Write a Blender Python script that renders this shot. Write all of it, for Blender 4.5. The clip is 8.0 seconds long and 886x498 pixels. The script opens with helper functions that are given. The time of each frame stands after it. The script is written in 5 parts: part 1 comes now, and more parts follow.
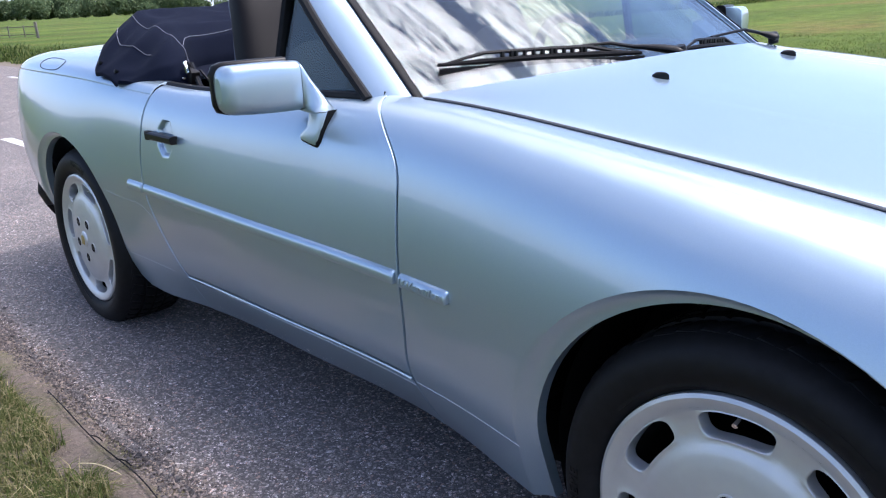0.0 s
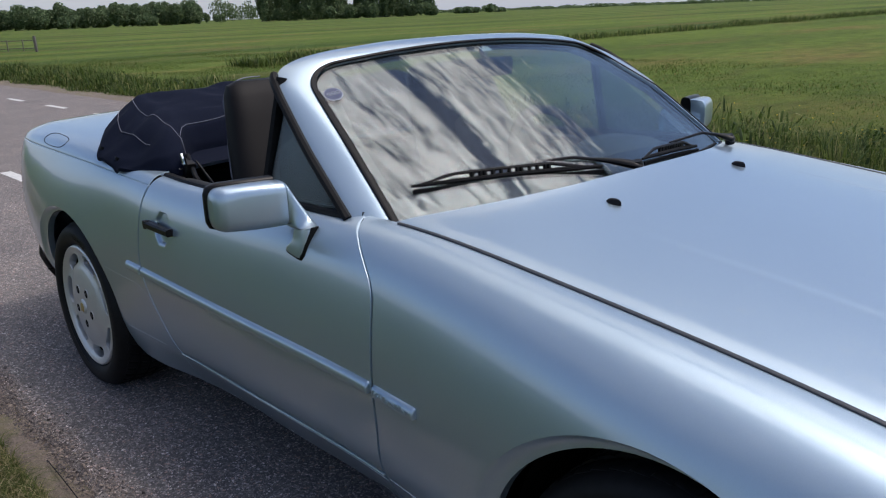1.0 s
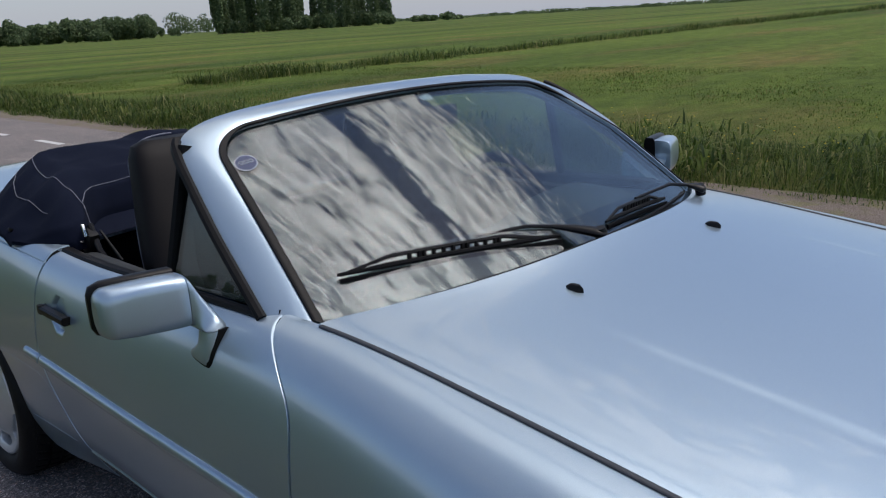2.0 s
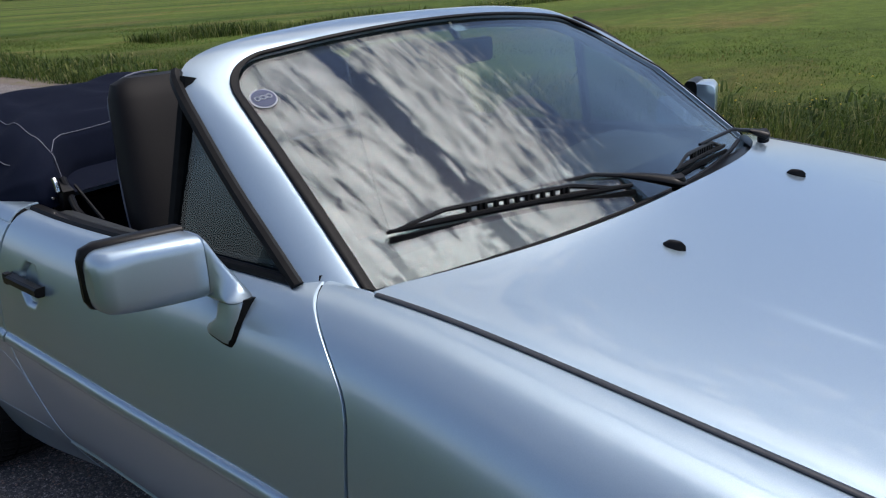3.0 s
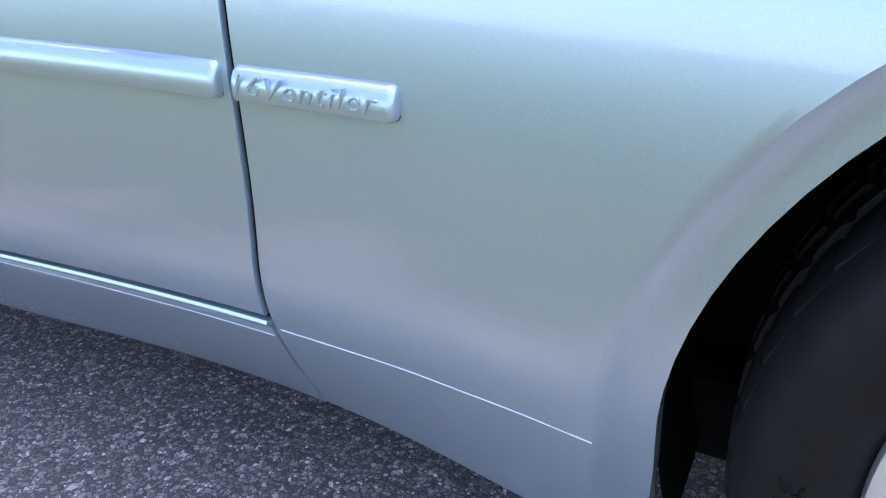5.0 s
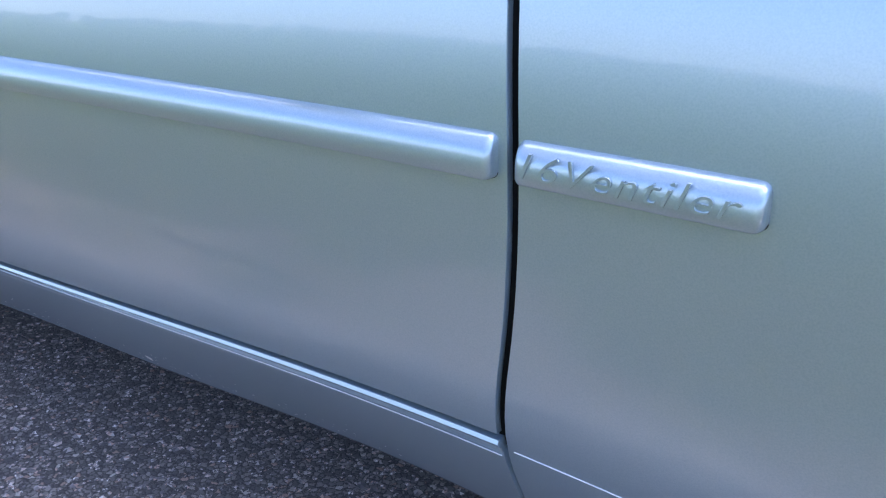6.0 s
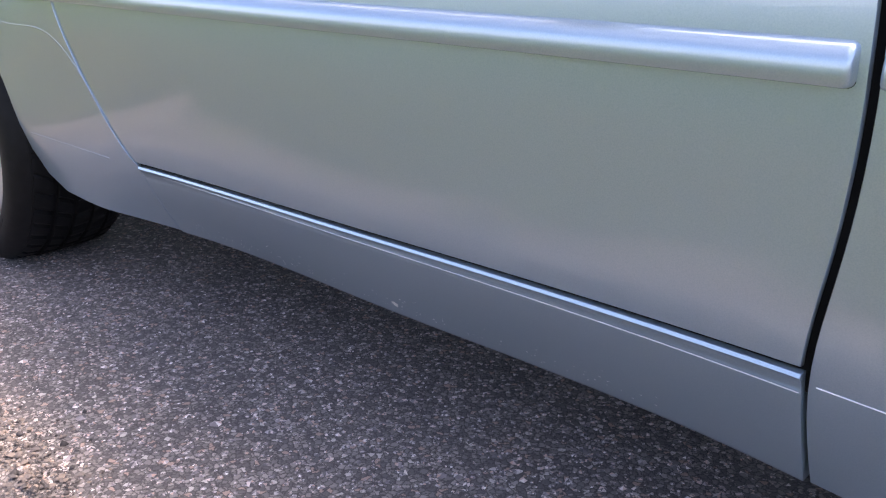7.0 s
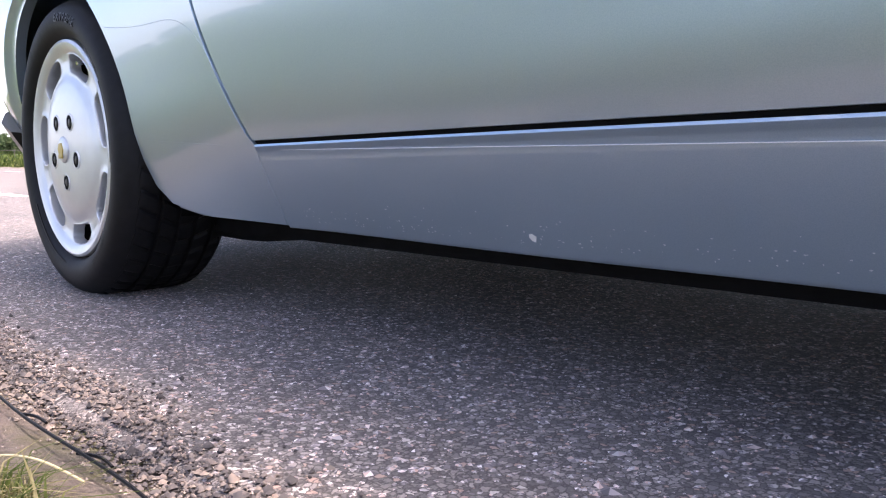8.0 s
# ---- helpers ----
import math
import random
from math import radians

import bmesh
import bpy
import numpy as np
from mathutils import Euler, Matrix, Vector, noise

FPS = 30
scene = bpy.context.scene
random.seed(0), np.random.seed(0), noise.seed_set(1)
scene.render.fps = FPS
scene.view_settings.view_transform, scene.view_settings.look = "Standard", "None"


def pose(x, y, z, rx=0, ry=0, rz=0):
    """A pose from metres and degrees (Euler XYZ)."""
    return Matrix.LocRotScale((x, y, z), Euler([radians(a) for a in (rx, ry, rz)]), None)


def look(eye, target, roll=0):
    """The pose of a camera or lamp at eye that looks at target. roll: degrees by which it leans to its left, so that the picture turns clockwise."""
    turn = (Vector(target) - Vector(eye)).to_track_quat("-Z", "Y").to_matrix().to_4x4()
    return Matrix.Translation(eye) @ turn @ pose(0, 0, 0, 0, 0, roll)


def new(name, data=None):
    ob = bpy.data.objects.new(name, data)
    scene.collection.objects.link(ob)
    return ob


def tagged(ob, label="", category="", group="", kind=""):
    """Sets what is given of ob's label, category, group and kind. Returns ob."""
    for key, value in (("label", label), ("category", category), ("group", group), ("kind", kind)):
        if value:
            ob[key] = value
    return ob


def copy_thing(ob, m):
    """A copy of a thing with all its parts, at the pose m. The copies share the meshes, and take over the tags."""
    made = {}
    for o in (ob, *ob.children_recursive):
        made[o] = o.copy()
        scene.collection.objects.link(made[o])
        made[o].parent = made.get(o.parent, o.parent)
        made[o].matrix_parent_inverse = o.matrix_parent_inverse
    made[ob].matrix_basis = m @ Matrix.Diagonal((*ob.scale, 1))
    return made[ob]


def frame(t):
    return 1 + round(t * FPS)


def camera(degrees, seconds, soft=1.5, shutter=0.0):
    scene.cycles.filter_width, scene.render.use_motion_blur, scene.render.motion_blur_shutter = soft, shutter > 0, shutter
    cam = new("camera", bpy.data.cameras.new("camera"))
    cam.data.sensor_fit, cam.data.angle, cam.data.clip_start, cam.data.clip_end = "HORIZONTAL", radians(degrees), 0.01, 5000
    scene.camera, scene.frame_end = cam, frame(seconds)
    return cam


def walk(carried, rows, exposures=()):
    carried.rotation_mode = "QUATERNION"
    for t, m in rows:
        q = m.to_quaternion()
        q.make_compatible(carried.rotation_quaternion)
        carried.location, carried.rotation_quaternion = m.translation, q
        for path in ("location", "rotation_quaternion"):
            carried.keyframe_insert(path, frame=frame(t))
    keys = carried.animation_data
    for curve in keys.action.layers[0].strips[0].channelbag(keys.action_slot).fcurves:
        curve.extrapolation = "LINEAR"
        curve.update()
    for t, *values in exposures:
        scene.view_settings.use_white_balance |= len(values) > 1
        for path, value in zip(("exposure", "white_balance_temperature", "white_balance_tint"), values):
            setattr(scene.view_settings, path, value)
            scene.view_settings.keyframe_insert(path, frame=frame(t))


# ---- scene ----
cam = camera(57.2, 8.0, soft=1.15)
PATH = [
    (0, (0.447, -1.706, 1.05), (-0.973, -0.428, 0.458), -2.8),
    (0.5, (0.51, -1.733, 1.176), (-0.946, -0.48, 0.617), -2.6),
    (1, (0.556, -1.722, 1.295), (-0.863, -0.428, 0.734), -2.1),
    (1.5, (0.509, -1.62, 1.365), (-0.866, -0.275, 0.819), -2.5),
    (1.7, (0.452, -1.544, 1.382), (-0.916, -0.188, 0.84), -3.1),
    (2.8, (0.147, -1.393, 1.365), (-1.18, -0.023, 0.761), -3.3),
    (3, (0.055, -1.409, 1.297), (-1.207, 0.006, 0.661), -2.8),
    (3.5, (-0.142, -1.399, 1.059), (-1.251, 0.126, 0.392), -3.8),
    (4, (-0.204, -1.336, 0.814), (-1.159, 0.269, 0.098), -4.2),
    (4.2, (-0.21, -1.32, 0.759), (-1.079, 0.31, -0.007), -3.2),
    (5.3, (-0.342, -1.244, 0.668), (-1.166, 0.386, -0.147), -0.7),
    (5.5, (-0.391, -1.223, 0.666), (-1.242, 0.405, -0.124), -0.4),
    (6, (-0.476, -1.209, 0.676), (-1.475, 0.353, -0.073), -0.7),
    (6.5, (-0.515, -1.272, 0.654), (-1.675, 0.189, -0.068), -0.3),
    (7, (-0.545, -1.326, 0.613), (-1.829, 0.044, -0.075), -0.7),
    (7.5, (-0.645, -1.364, 0.451), (-2.052, -0.002, 0.045), -1.6),
    (8, (-0.624, -1.392, 0.294), (-2.077, -0.039, 0.051), -0.7),
]
EXPOSURES = [
    (0, 0.06, 6200, 21), (0.5, -0.62, 6450, 18), (1.0, -0.96, 6600, 17), (1.7, -1.20, 6600, 16), (3.0, -1.00, 6600, 16),
    (3.5, -1.06, 6350, 15), (4.0, -0.40, 6000, 13), (5.3, 1.46, 6650, 23), (5.5, 1.44, 6650, 23), (6.0, 0.84, 6300, 20),
    (6.5, 0.60, 6550, 22), (7.0, 0.90, 7450, 28), (7.5, 1.36, 7450, 29), (8.0, 0.88, 7250, 28),
]
walk(cam, [(t, look(eye, target, roll)) for t, eye, target, roll in PATH], EXPOSURES)

# ---- light and sky ----
SUN_DIR = Vector((0.39, 0.30, 1.0)).normalized()
world = bpy.data.worlds.new("world")
scene.world = world
world.use_nodes = True
wn, wl = world.node_tree.nodes, world.node_tree.links
wn.clear()
sky = wn.new("ShaderNodeTexSky")
sky.sky_type = "NISHITA"
sky.sun_disc = False
sky.sun_elevation = math.asin(SUN_DIR.z)
sky.sun_rotation = math.atan2(SUN_DIR.x, SUN_DIR.y)
sky.air_density, sky.dust_density = 1.0, 1.0
sky.ozone_density = 3.5
w_coord = wn.new("ShaderNodeTexCoord")


def wmath(op, a, b=None, c=None):
    n = wn.new("ShaderNodeMath")
    n.operation = op
    for socket, value in zip(n.inputs, (a, b, c)):
        if isinstance(value, (int, float)):
            socket.default_value = value
        elif value is not None:
            wl.new(value, socket)
    return n.outputs["Value"]


def wnoise(vector, scale, detail, rough, distortion):
    n = wn.new("ShaderNodeTexNoise")
    for key, value in (("Scale", scale), ("Detail", detail), ("Roughness", rough), ("Distortion", distortion)):
        n.inputs[key].default_value = value
    wl.new(vector, n.inputs["Vector"])
    return n.outputs["Fac"]


# clouds in a flat layer overhead, drawn out into streets along x
w_sep = wn.new("ShaderNodeSeparateXYZ")
wl.new(w_coord.outputs["Generated"], w_sep.inputs[0])
w_high = wmath("MAXIMUM", w_sep.outputs[2], 0.10)
w_x, w_y = wmath("DIVIDE", w_sep.outputs[0], w_high), wmath("DIVIDE", w_sep.outputs[1], w_high)
w_layer = wn.new("ShaderNodeCombineXYZ")
wl.new(wmath("MULTIPLY", w_x, 0.95), w_layer.inputs[0])
wl.new(wmath("MULTIPLY", w_y, 2.3), w_layer.inputs[1])
w_fine = wnoise(w_layer.outputs[0], 9.0, 12.0, 0.70, 0.8)
w_wide = wnoise(w_layer.outputs[0], 0.9, 3.0, 0.5, 0.3)
w_vein = wmath("ABSOLUTE", wmath("SUBTRACT", wnoise(w_layer.outputs[0], 4.2, 5.0, 0.62, 1.8), 0.5))
w_crack = wmath("MAXIMUM", wmath("MULTIPLY_ADD", w_vein, -26.0, 1.0), 0.0)
w_street = wmath("COSINE", wmath("MULTIPLY_ADD", wmath("ADD", wmath("MULTIPLY_ADD", w_fine, 0.16, w_y), wmath("MULTIPLY_ADD", w_wide, 0.30, -0.08)), 6.83, -6.83 * 0.71))
w_over = wmath("SUBTRACT", 1.0, wmath("POWER", wmath("MINIMUM", wmath("ABSOLUTE", wmath("DIVIDE", wmath("SUBTRACT", w_y, 0.520), 0.590)), 1.0), 6.0))
w_cover = wmath("MULTIPLY", w_over, wmath("MULTIPLY_ADD", wmath("POWER", wmath("MAXIMUM", w_street, 0.0), 22.0), -0.66, 0.21))
w_ramp = wn.new("ShaderNodeValToRGB")
w_ramp.color_ramp.elements[0].position = 0.49
w_ramp.color_ramp.elements[1].position = 0.65
w_low = wmath("MINIMUM", wmath("MAXIMUM", wmath("MULTIPLY_ADD", w_sep.outputs[2], -1.10, 0.70), 0.0), 0.19)
wl.new(wmath("SUBTRACT", wmath("MULTIPLY_ADD", w_crack, -0.20, wmath("ADD", w_fine, w_cover)), w_low), w_ramp.inputs["Fac"])
w_tone = wn.new("ShaderNodeMixRGB")
w_tone.inputs[1].default_value = (9.5, 10.1, 10.8, 1)
w_tone.inputs[2].default_value = (36.0, 36.2, 35.6, 1)
wl.new(wmath("MINIMUM", wmath("MAXIMUM", wmath("MULTIPLY_ADD", w_fine, 2.6, -0.75), 0.0), 1.0), w_tone.inputs["Fac"])
# clouds grow brighter towards the sun
w_dot = wn.new("ShaderNodeVectorMath")
w_dot.operation = "DOT_PRODUCT"
w_dot.inputs[1].default_value = SUN_DIR
wl.new(w_coord.outputs["Generated"], w_dot.inputs[0])
w_glow = wmath("MULTIPLY_ADD", wmath("POWER", wmath("MAXIMUM", w_dot.outputs["Value"], 0.0), 5.0), 1.95, 0.41)
w_lit = wn.new("ShaderNodeVectorMath")
w_lit.operation = "SCALE"
wl.new(w_tone.outputs["Color"], w_lit.inputs[0])
wl.new(w_glow, w_lit.inputs["Scale"])
w_mix = wn.new("ShaderNodeMixRGB")
wl.new(w_lit.outputs[0], w_mix.inputs[2])
w_out, w_bg = wn.new("ShaderNodeOutputWorld"), wn.new("ShaderNodeBackground")
w_bg.inputs["Strength"].default_value = 0.15
# pale haze towards the horizon
w_haze = wn.new("ShaderNodeMixRGB")
w_haze.inputs[2].default_value = (6.5, 7.4, 8.7, 1)
wl.new(wmath("MULTIPLY", wmath("POWER", wmath("MAXIMUM", wmath("SUBTRACT", 1.0, wmath("DIVIDE", w_sep.outputs[2], 0.22)), 0.0), 1.3), 0.8), w_haze.inputs["Fac"])
w_blue = wn.new("ShaderNodeVectorMath")
w_blue.operation = "SCALE"
w_blue.inputs["Scale"].default_value = 1.7
wl.new(sky.outputs["Color"], w_blue.inputs[0])
wl.new(w_blue.outputs[0], w_haze.inputs[1])
wl.new(w_ramp.outputs["Color"], w_mix.inputs["Fac"])
wl.new(w_haze.outputs["Color"], w_mix.inputs[1])
wl.new(w_mix.outputs["Color"], w_bg.inputs["Color"])
wl.new(w_bg.outputs["Background"], w_out.inputs["Surface"])

sun_data = bpy.data.lights.new("sun", "SUN")
sun_data.energy, sun_data.angle, sun_data.color = 3.4, radians(7.0), (1.0, 0.95, 0.88)
sun = new("sun", sun_data)
sun.matrix_world = look(SUN_DIR * 50, (0, 0, 0))


# ---- materials ----
def material(name, color, rough=0.5, metal=0.0, **extra):
    m = bpy.data.materials.new(name)
    m.use_nodes = True
    b = m.node_tree.nodes["Principled BSDF"]
    b.inputs["Base Color"].default_value = (*color, 1)
    b.inputs["Roughness"].default_value = rough
    b.inputs["Metallic"].default_value = metal
    for key, value in extra.items():
        b.inputs[key.replace("_", " ")].default_value = value
    return m


def mnode(m, kind, **inputs):
    n = m.node_tree.nodes.new(kind)
    for key, value in inputs.items():
        n.inputs[key].default_value = value
    return n


def link(m, a, b):
    m.node_tree.links.new(a, b)


def surface(m):
    return m.node_tree.nodes["Principled BSDF"]


def place_of(m, scale=(1, 1, 1)):
    c = m.node_tree.nodes.new("ShaderNodeTexCoord")
    p = m.node_tree.nodes.new("ShaderNodeMapping")
    p.inputs["Scale"].default_value = scale
    link(m, c.outputs["Object"], p.inputs["Vector"])
    return p.outputs["Vector"]


def speckle(m, where, scale, detail=4.0, rough=0.55, low=0.35, high=0.65, colors=((0, 0, 0), (1, 1, 1))):
    n = mnode(m, "ShaderNodeTexNoise", Scale=scale, Detail=detail, Roughness=rough)
    r = m.node_tree.nodes.new("ShaderNodeValToRGB")
    r.color_ramp.elements[0].position, r.color_ramp.elements[1].position = low, high
    r.color_ramp.elements[0].color, r.color_ramp.elements[1].color = (*colors[0], 1), (*colors[1], 1)
    link(m, where, n.inputs["Vector"])
    link(m, n.outputs["Fac"], r.inputs["Fac"])
    return r.outputs["Color"], n.outputs["Fac"]


def blend(m, fac, a, b, mode="MIX"):
    n = m.node_tree.nodes.new("ShaderNodeMixRGB")
    n.blend_type = mode
    for socket, value in ((n.inputs[0], fac), (n.inputs[1], a), (n.inputs[2], b)):
        if isinstance(value, (int, float)):
            socket.default_value = value
        elif isinstance(value, tuple):
            socket.default_value = (*value, 1)
        else:
            link(m, value, socket)
    return n.outputs[0]


def bumped(m, height, strength, distance):
    n = mnode(m, "ShaderNodeBump", Strength=strength, Distance=distance)
    link(m, height, n.inputs["Height"])
    link(m, n.outputs["Normal"], surface(m).inputs["Normal"])


def paint_material():
    m = material("silver_paint", (0.375, 0.487, 0.575), 0.32, 0.66, Coat_Weight=1.0, Coat_Roughness=0.025, Coat_IOR=1.62)
    at = place_of(m)
    flakes, f = speckle(m, at, 900.0, 2.0, 0.5, 0.3, 0.7, ((0.350, 0.462, 0.550), (0.400, 0.512, 0.600)))
    dirt, d = speckle(m, at, 3.0, 5.0, 0.6, 0.35, 0.75, ((0.30, 0.30, 0.30), (0.35, 0.35, 0.35)))
    link(m, flakes, surface(m).inputs["Base Color"])
    link(m, dirt, surface(m).inputs["Roughness"])
    return m


def plain_material(name, color, rough, scale=60.0, spread=0.25, bump=0.0, metal=0.0, distance=0.002, **extra):
    m = material(name, color, rough, metal, **extra)
    at = place_of(m)
    lo, hi = tuple(c * (1 - spread) for c in color), tuple(min(1, c * (1 + spread)) for c in color)
    c, f = speckle(m, at, scale, 5.0, 0.6, 0.3, 0.7, (lo, hi))
    link(m, c, surface(m).inputs["Base Color"])
    if bump:
        bumped(m, f, bump, distance)
    return m


def glass_material(name, tint, least=0.085):
    m = bpy.data.materials.new(name)
    m.use_nodes = True
    m.node_tree.nodes.remove(surface(m))
    out = m.node_tree.nodes["Material Output"]
    clear, gloss = mnode(m, "ShaderNodeBsdfTransparent"), mnode(m, "ShaderNodeBsdfGlossy", Roughness=0.004)
    clear.inputs["Color"].default_value = (*tint, 1)
    facing = mnode(m, "ShaderNodeLayerWeight", Blend=0.5)
    steep, scaled = m.node_tree.nodes.new("ShaderNodeMath"), m.node_tree.nodes.new("ShaderNodeMath")
    steep.operation, scaled.operation = "POWER", "MULTIPLY_ADD"
    steep.inputs[1].default_value, scaled.inputs[1].default_value, scaled.inputs[2].default_value = 4.0, 0.90, least
    link(m, facing.outputs["Facing"], steep.inputs[0])
    link(m, steep.outputs["Value"], scaled.inputs[0])
    mix = mnode(m, "ShaderNodeMixShader")
    link(m, scaled.outputs["Value"], mix.inputs["Fac"])
    link(m, clear.outputs["BSDF"], mix.inputs[1])
    link(m, gloss.outputs["BSDF"], mix.inputs[2])
    link(m, mix.outputs["Shader"], out.inputs["Surface"])
    return m


PAINT = paint_material()
BLACK_RUBBER = plain_material("black_rubber", (0.0045, 0.0045, 0.005), 0.50, 80, 0.3, Specular_IOR_Level=0.16)
TYRE_RUBBER = plain_material("tyre_rubber", (0.0065, 0.0065, 0.0072), 0.60, 50, 0.35, 0.25, Specular_IOR_Level=0.22)
UNDERBODY = plain_material("underbody_black", (0.005, 0.005, 0.0055), 0.9, 20, 0.4, Specular_IOR_Level=0.1)
BLACK_PLASTIC = plain_material("black_plastic", (0.0055, 0.0055, 0.006), 0.36, 300, 0.3, 0.15, 0.0, 0.0004, Specular_IOR_Level=0.22)
ALLOY = plain_material("alloy", (0.60, 0.61, 0.61), 0.42, 12, 0.06, 0.0, 0.6, Coat_Weight=0.5, Coat_Roughness=0.1)
EMBLEM = material("emblem_gold", (.45, .33, .10), .4, .6)
CHROME = material("chrome", (0.8, 0.8, 0.8), 0.12, 1.0)
LEATHER = plain_material("black_leather", (0.0065, 0.0060, 0.0065), 0.55, 420, 0.3, 0.2, 0.0, 0.0004, Specular_IOR_Level=0.14)
SLATE_RUBBER = plain_material("slate_rubber", (0.022, 0.027, 0.035), 0.5, 90, 0.2)
TRIM_GREY = plain_material("grey_trim", (0.10, 0.105, 0.11), 0.6, 200, 0.2, 0.2, 0.0, 0.0006)
DARK_TRIM = plain_material("dark_trim", (0.034, 0.038, 0.040), 0.6, 200, 0.2, 0.2, 0.0, 0.0006, Specular_IOR_Level=0.25)
NAVY_CLOTH = plain_material("navy_cloth", (0.0036, 0.0062, 0.0165), 0.9, 700, 0.45, 0.5, 0.0, 0.0008, Specular_IOR_Level=0.12)
STITCH = material("stitching", (0.17, 0.18, 0.22), 0.8)
GLASS = glass_material("windscreen_glass", (0.83, 0.91, 0.91))
DARK_GLASS = glass_material("side_glass", (0.56, 0.68, 0.72), 0.03)
WHITE_LINE = plain_material("white_road_paint", (0.52, 0.52, 0.50), 0.7, 40, 0.25)


# ---- mesh helpers ----
def part(name, geo, mat, parent=None, label="", sharp=38.0):
    verts, faces = geo
    me = bpy.data.meshes.new(name)
    me.from_pydata(np.asarray(verts, float), [], faces)
    me.update()
    me.shade_smooth()
    me.set_sharp_from_angle(angle=radians(sharp))
    me.materials.append(mat)
    ob = new(name, me)
    if parent is not None:
        ob.parent = parent
    if label:
        tagged(ob, label)
    return ob


def join(*geos):
    verts, faces, base = [], [], 0
    for v, f in geos:
        verts.extend(map(tuple, v))
        faces.extend([tuple(i + base for i in face) for face in f])
        base += len(v)
    return verts, faces


def sheet(p, flip=False, wrap=False):
    """Faces over a grid of points of shape (n, m, 3)."""
    n, m = p.shape[:2]
    faces = []
    for i in range(n if wrap else n - 1):
        k = (i + 1) % n
        for j in range(m - 1):
            q = (i * m + j, k * m + j, k * m + j + 1, i * m + j + 1)
            faces.append(q[::-1] if flip else q)
    return p.reshape(-1, 3), faces


def hemmed(p, inward, flip=False, depth=0.010, lip=0.0009):
    """A sheet-metal panel: the grid with its edges rolled over and turned inward."""
    inward = np.asarray(inward, float)

    def ring(g):
        def out(a, b):
            d = a - b
            return d / (np.linalg.norm(d, axis=-1, keepdims=True) + 1e-9)
        top, bot = g[:1] + lip * 0.6 * out(g[:1], g[1:2]) + lip * inward, g[-1:] + lip * 0.6 * out(g[-1:], g[-2:-1]) + lip * inward
        g = np.concatenate([top + (depth - lip) * inward, top, g, bot, bot + (depth - lip) * inward], 0)
        lef, rig = g[:, :1] + lip * 0.6 * out(g[:, :1], g[:, 1:2]) + lip * inward, g[:, -1:] + lip * 0.6 * out(g[:, -1:], g[:, -2:-1]) + lip * inward
        return np.concatenate([lef + (depth - lip) * inward, lef, g, rig, rig + (depth - lip) * inward], 1)

    return sheet(ring(p), flip)


CENTRE = 0.025  # the car's middle plane


def mirrored(geo):
    v, f = geo
    return [(a, 2 * CENTRE - b, c) for a, b, c in v], [face[::-1] for face in f]


def centred(y):
    """Lays a width that is measured from the right side about the middle plane."""
    return y + CENTRE * (1 + np.clip(np.asarray(y) / .65, -1, 1))


def moved(geo, m):
    v, f = geo
    return [tuple(m @ Vector(p)) for p in v], f


def box(sx, sy, sz, at=(0, 0, 0), bevel=0.01, turn=None, steps=2):
    bm = bmesh.new()
    bmesh.ops.create_cube(bm, size=1.0)
    bmesh.ops.scale(bm, vec=(sx, sy, sz), verts=bm.verts)
    if bevel:
        bmesh.ops.bevel(bm, geom=bm.edges[:], offset=bevel, segments=steps, profile=0.6, affect="EDGES")
    m = Matrix.Translation(at) @ (turn or Matrix.Identity(4))
    v = [tuple(m @ x.co) for x in bm.verts]
    bm.verts.index_update()
    f = [tuple(x.index for x in face.verts) for face in bm.faces]
    bm.free()
    return v, f


def closed_loft(rings, flip=False):
    p = np.stack(rings, 1)
    v, f = sheet(p, flip, True)
    n, m = p.shape[:2]
    a, b = tuple(i * m for i in range(n)), tuple(i * m + m - 1 for i in range(n))
    return v, f + ([a, b[::-1]] if not flip else [a[::-1], b])


def revolve(profile, steps=64):
    """Profile rows (radius, y) turned round the y axis."""
    a = np.linspace(0, 2 * np.pi, steps, endpoint=False)
    pr = np.array(profile, float)
    p = np.stack([pr[None, :, 0] * np.cos(a)[:, None], np.broadcast_to(pr[None, :, 1], (steps, len(pr))), pr[None, :, 0] * np.sin(a)[:, None]], -1)
    return sheet(p, wrap=True)


def tube(path, radius, sides=8, flat=1.0, up=(0, 0, 1)):
    path = np.array(path, float)
    r = np.broadcast_to(np.asarray(radius, float), (len(path),))
    t = np.gradient(path, axis=0)
    t /= np.linalg.norm(t, axis=1, keepdims=True) + 1e-9
    side = np.cross(t, np.array(up, float))
    side /= np.linalg.norm(side, axis=1, keepdims=True) + 1e-9
    top = np.cross(side, t)
    a = np.linspace(0, 2 * np.pi, sides, endpoint=False)
    p = path[None] + r[None, :, None] * (np.cos(a)[:, None, None] * side[None] + flat * np.sin(a)[:, None, None] * top[None])
    v, f = sheet(p, wrap=True)
    n = len(path)
    return v, f + [tuple(k * n for k in range(sides))[::-1], tuple(k * n + n - 1 for k in range(sides))]


def curve_points(points, count=24):
    """A smooth line through a few points."""
    p = np.array(points, float)
    d = np.r_[0, np.cumsum(np.linalg.norm(np.diff(p, axis=0), axis=1))]
    return np.stack([spline(d, p[:, k])(np.linspace(0, d[-1], count)) for k in range(p.shape[1])], -1)


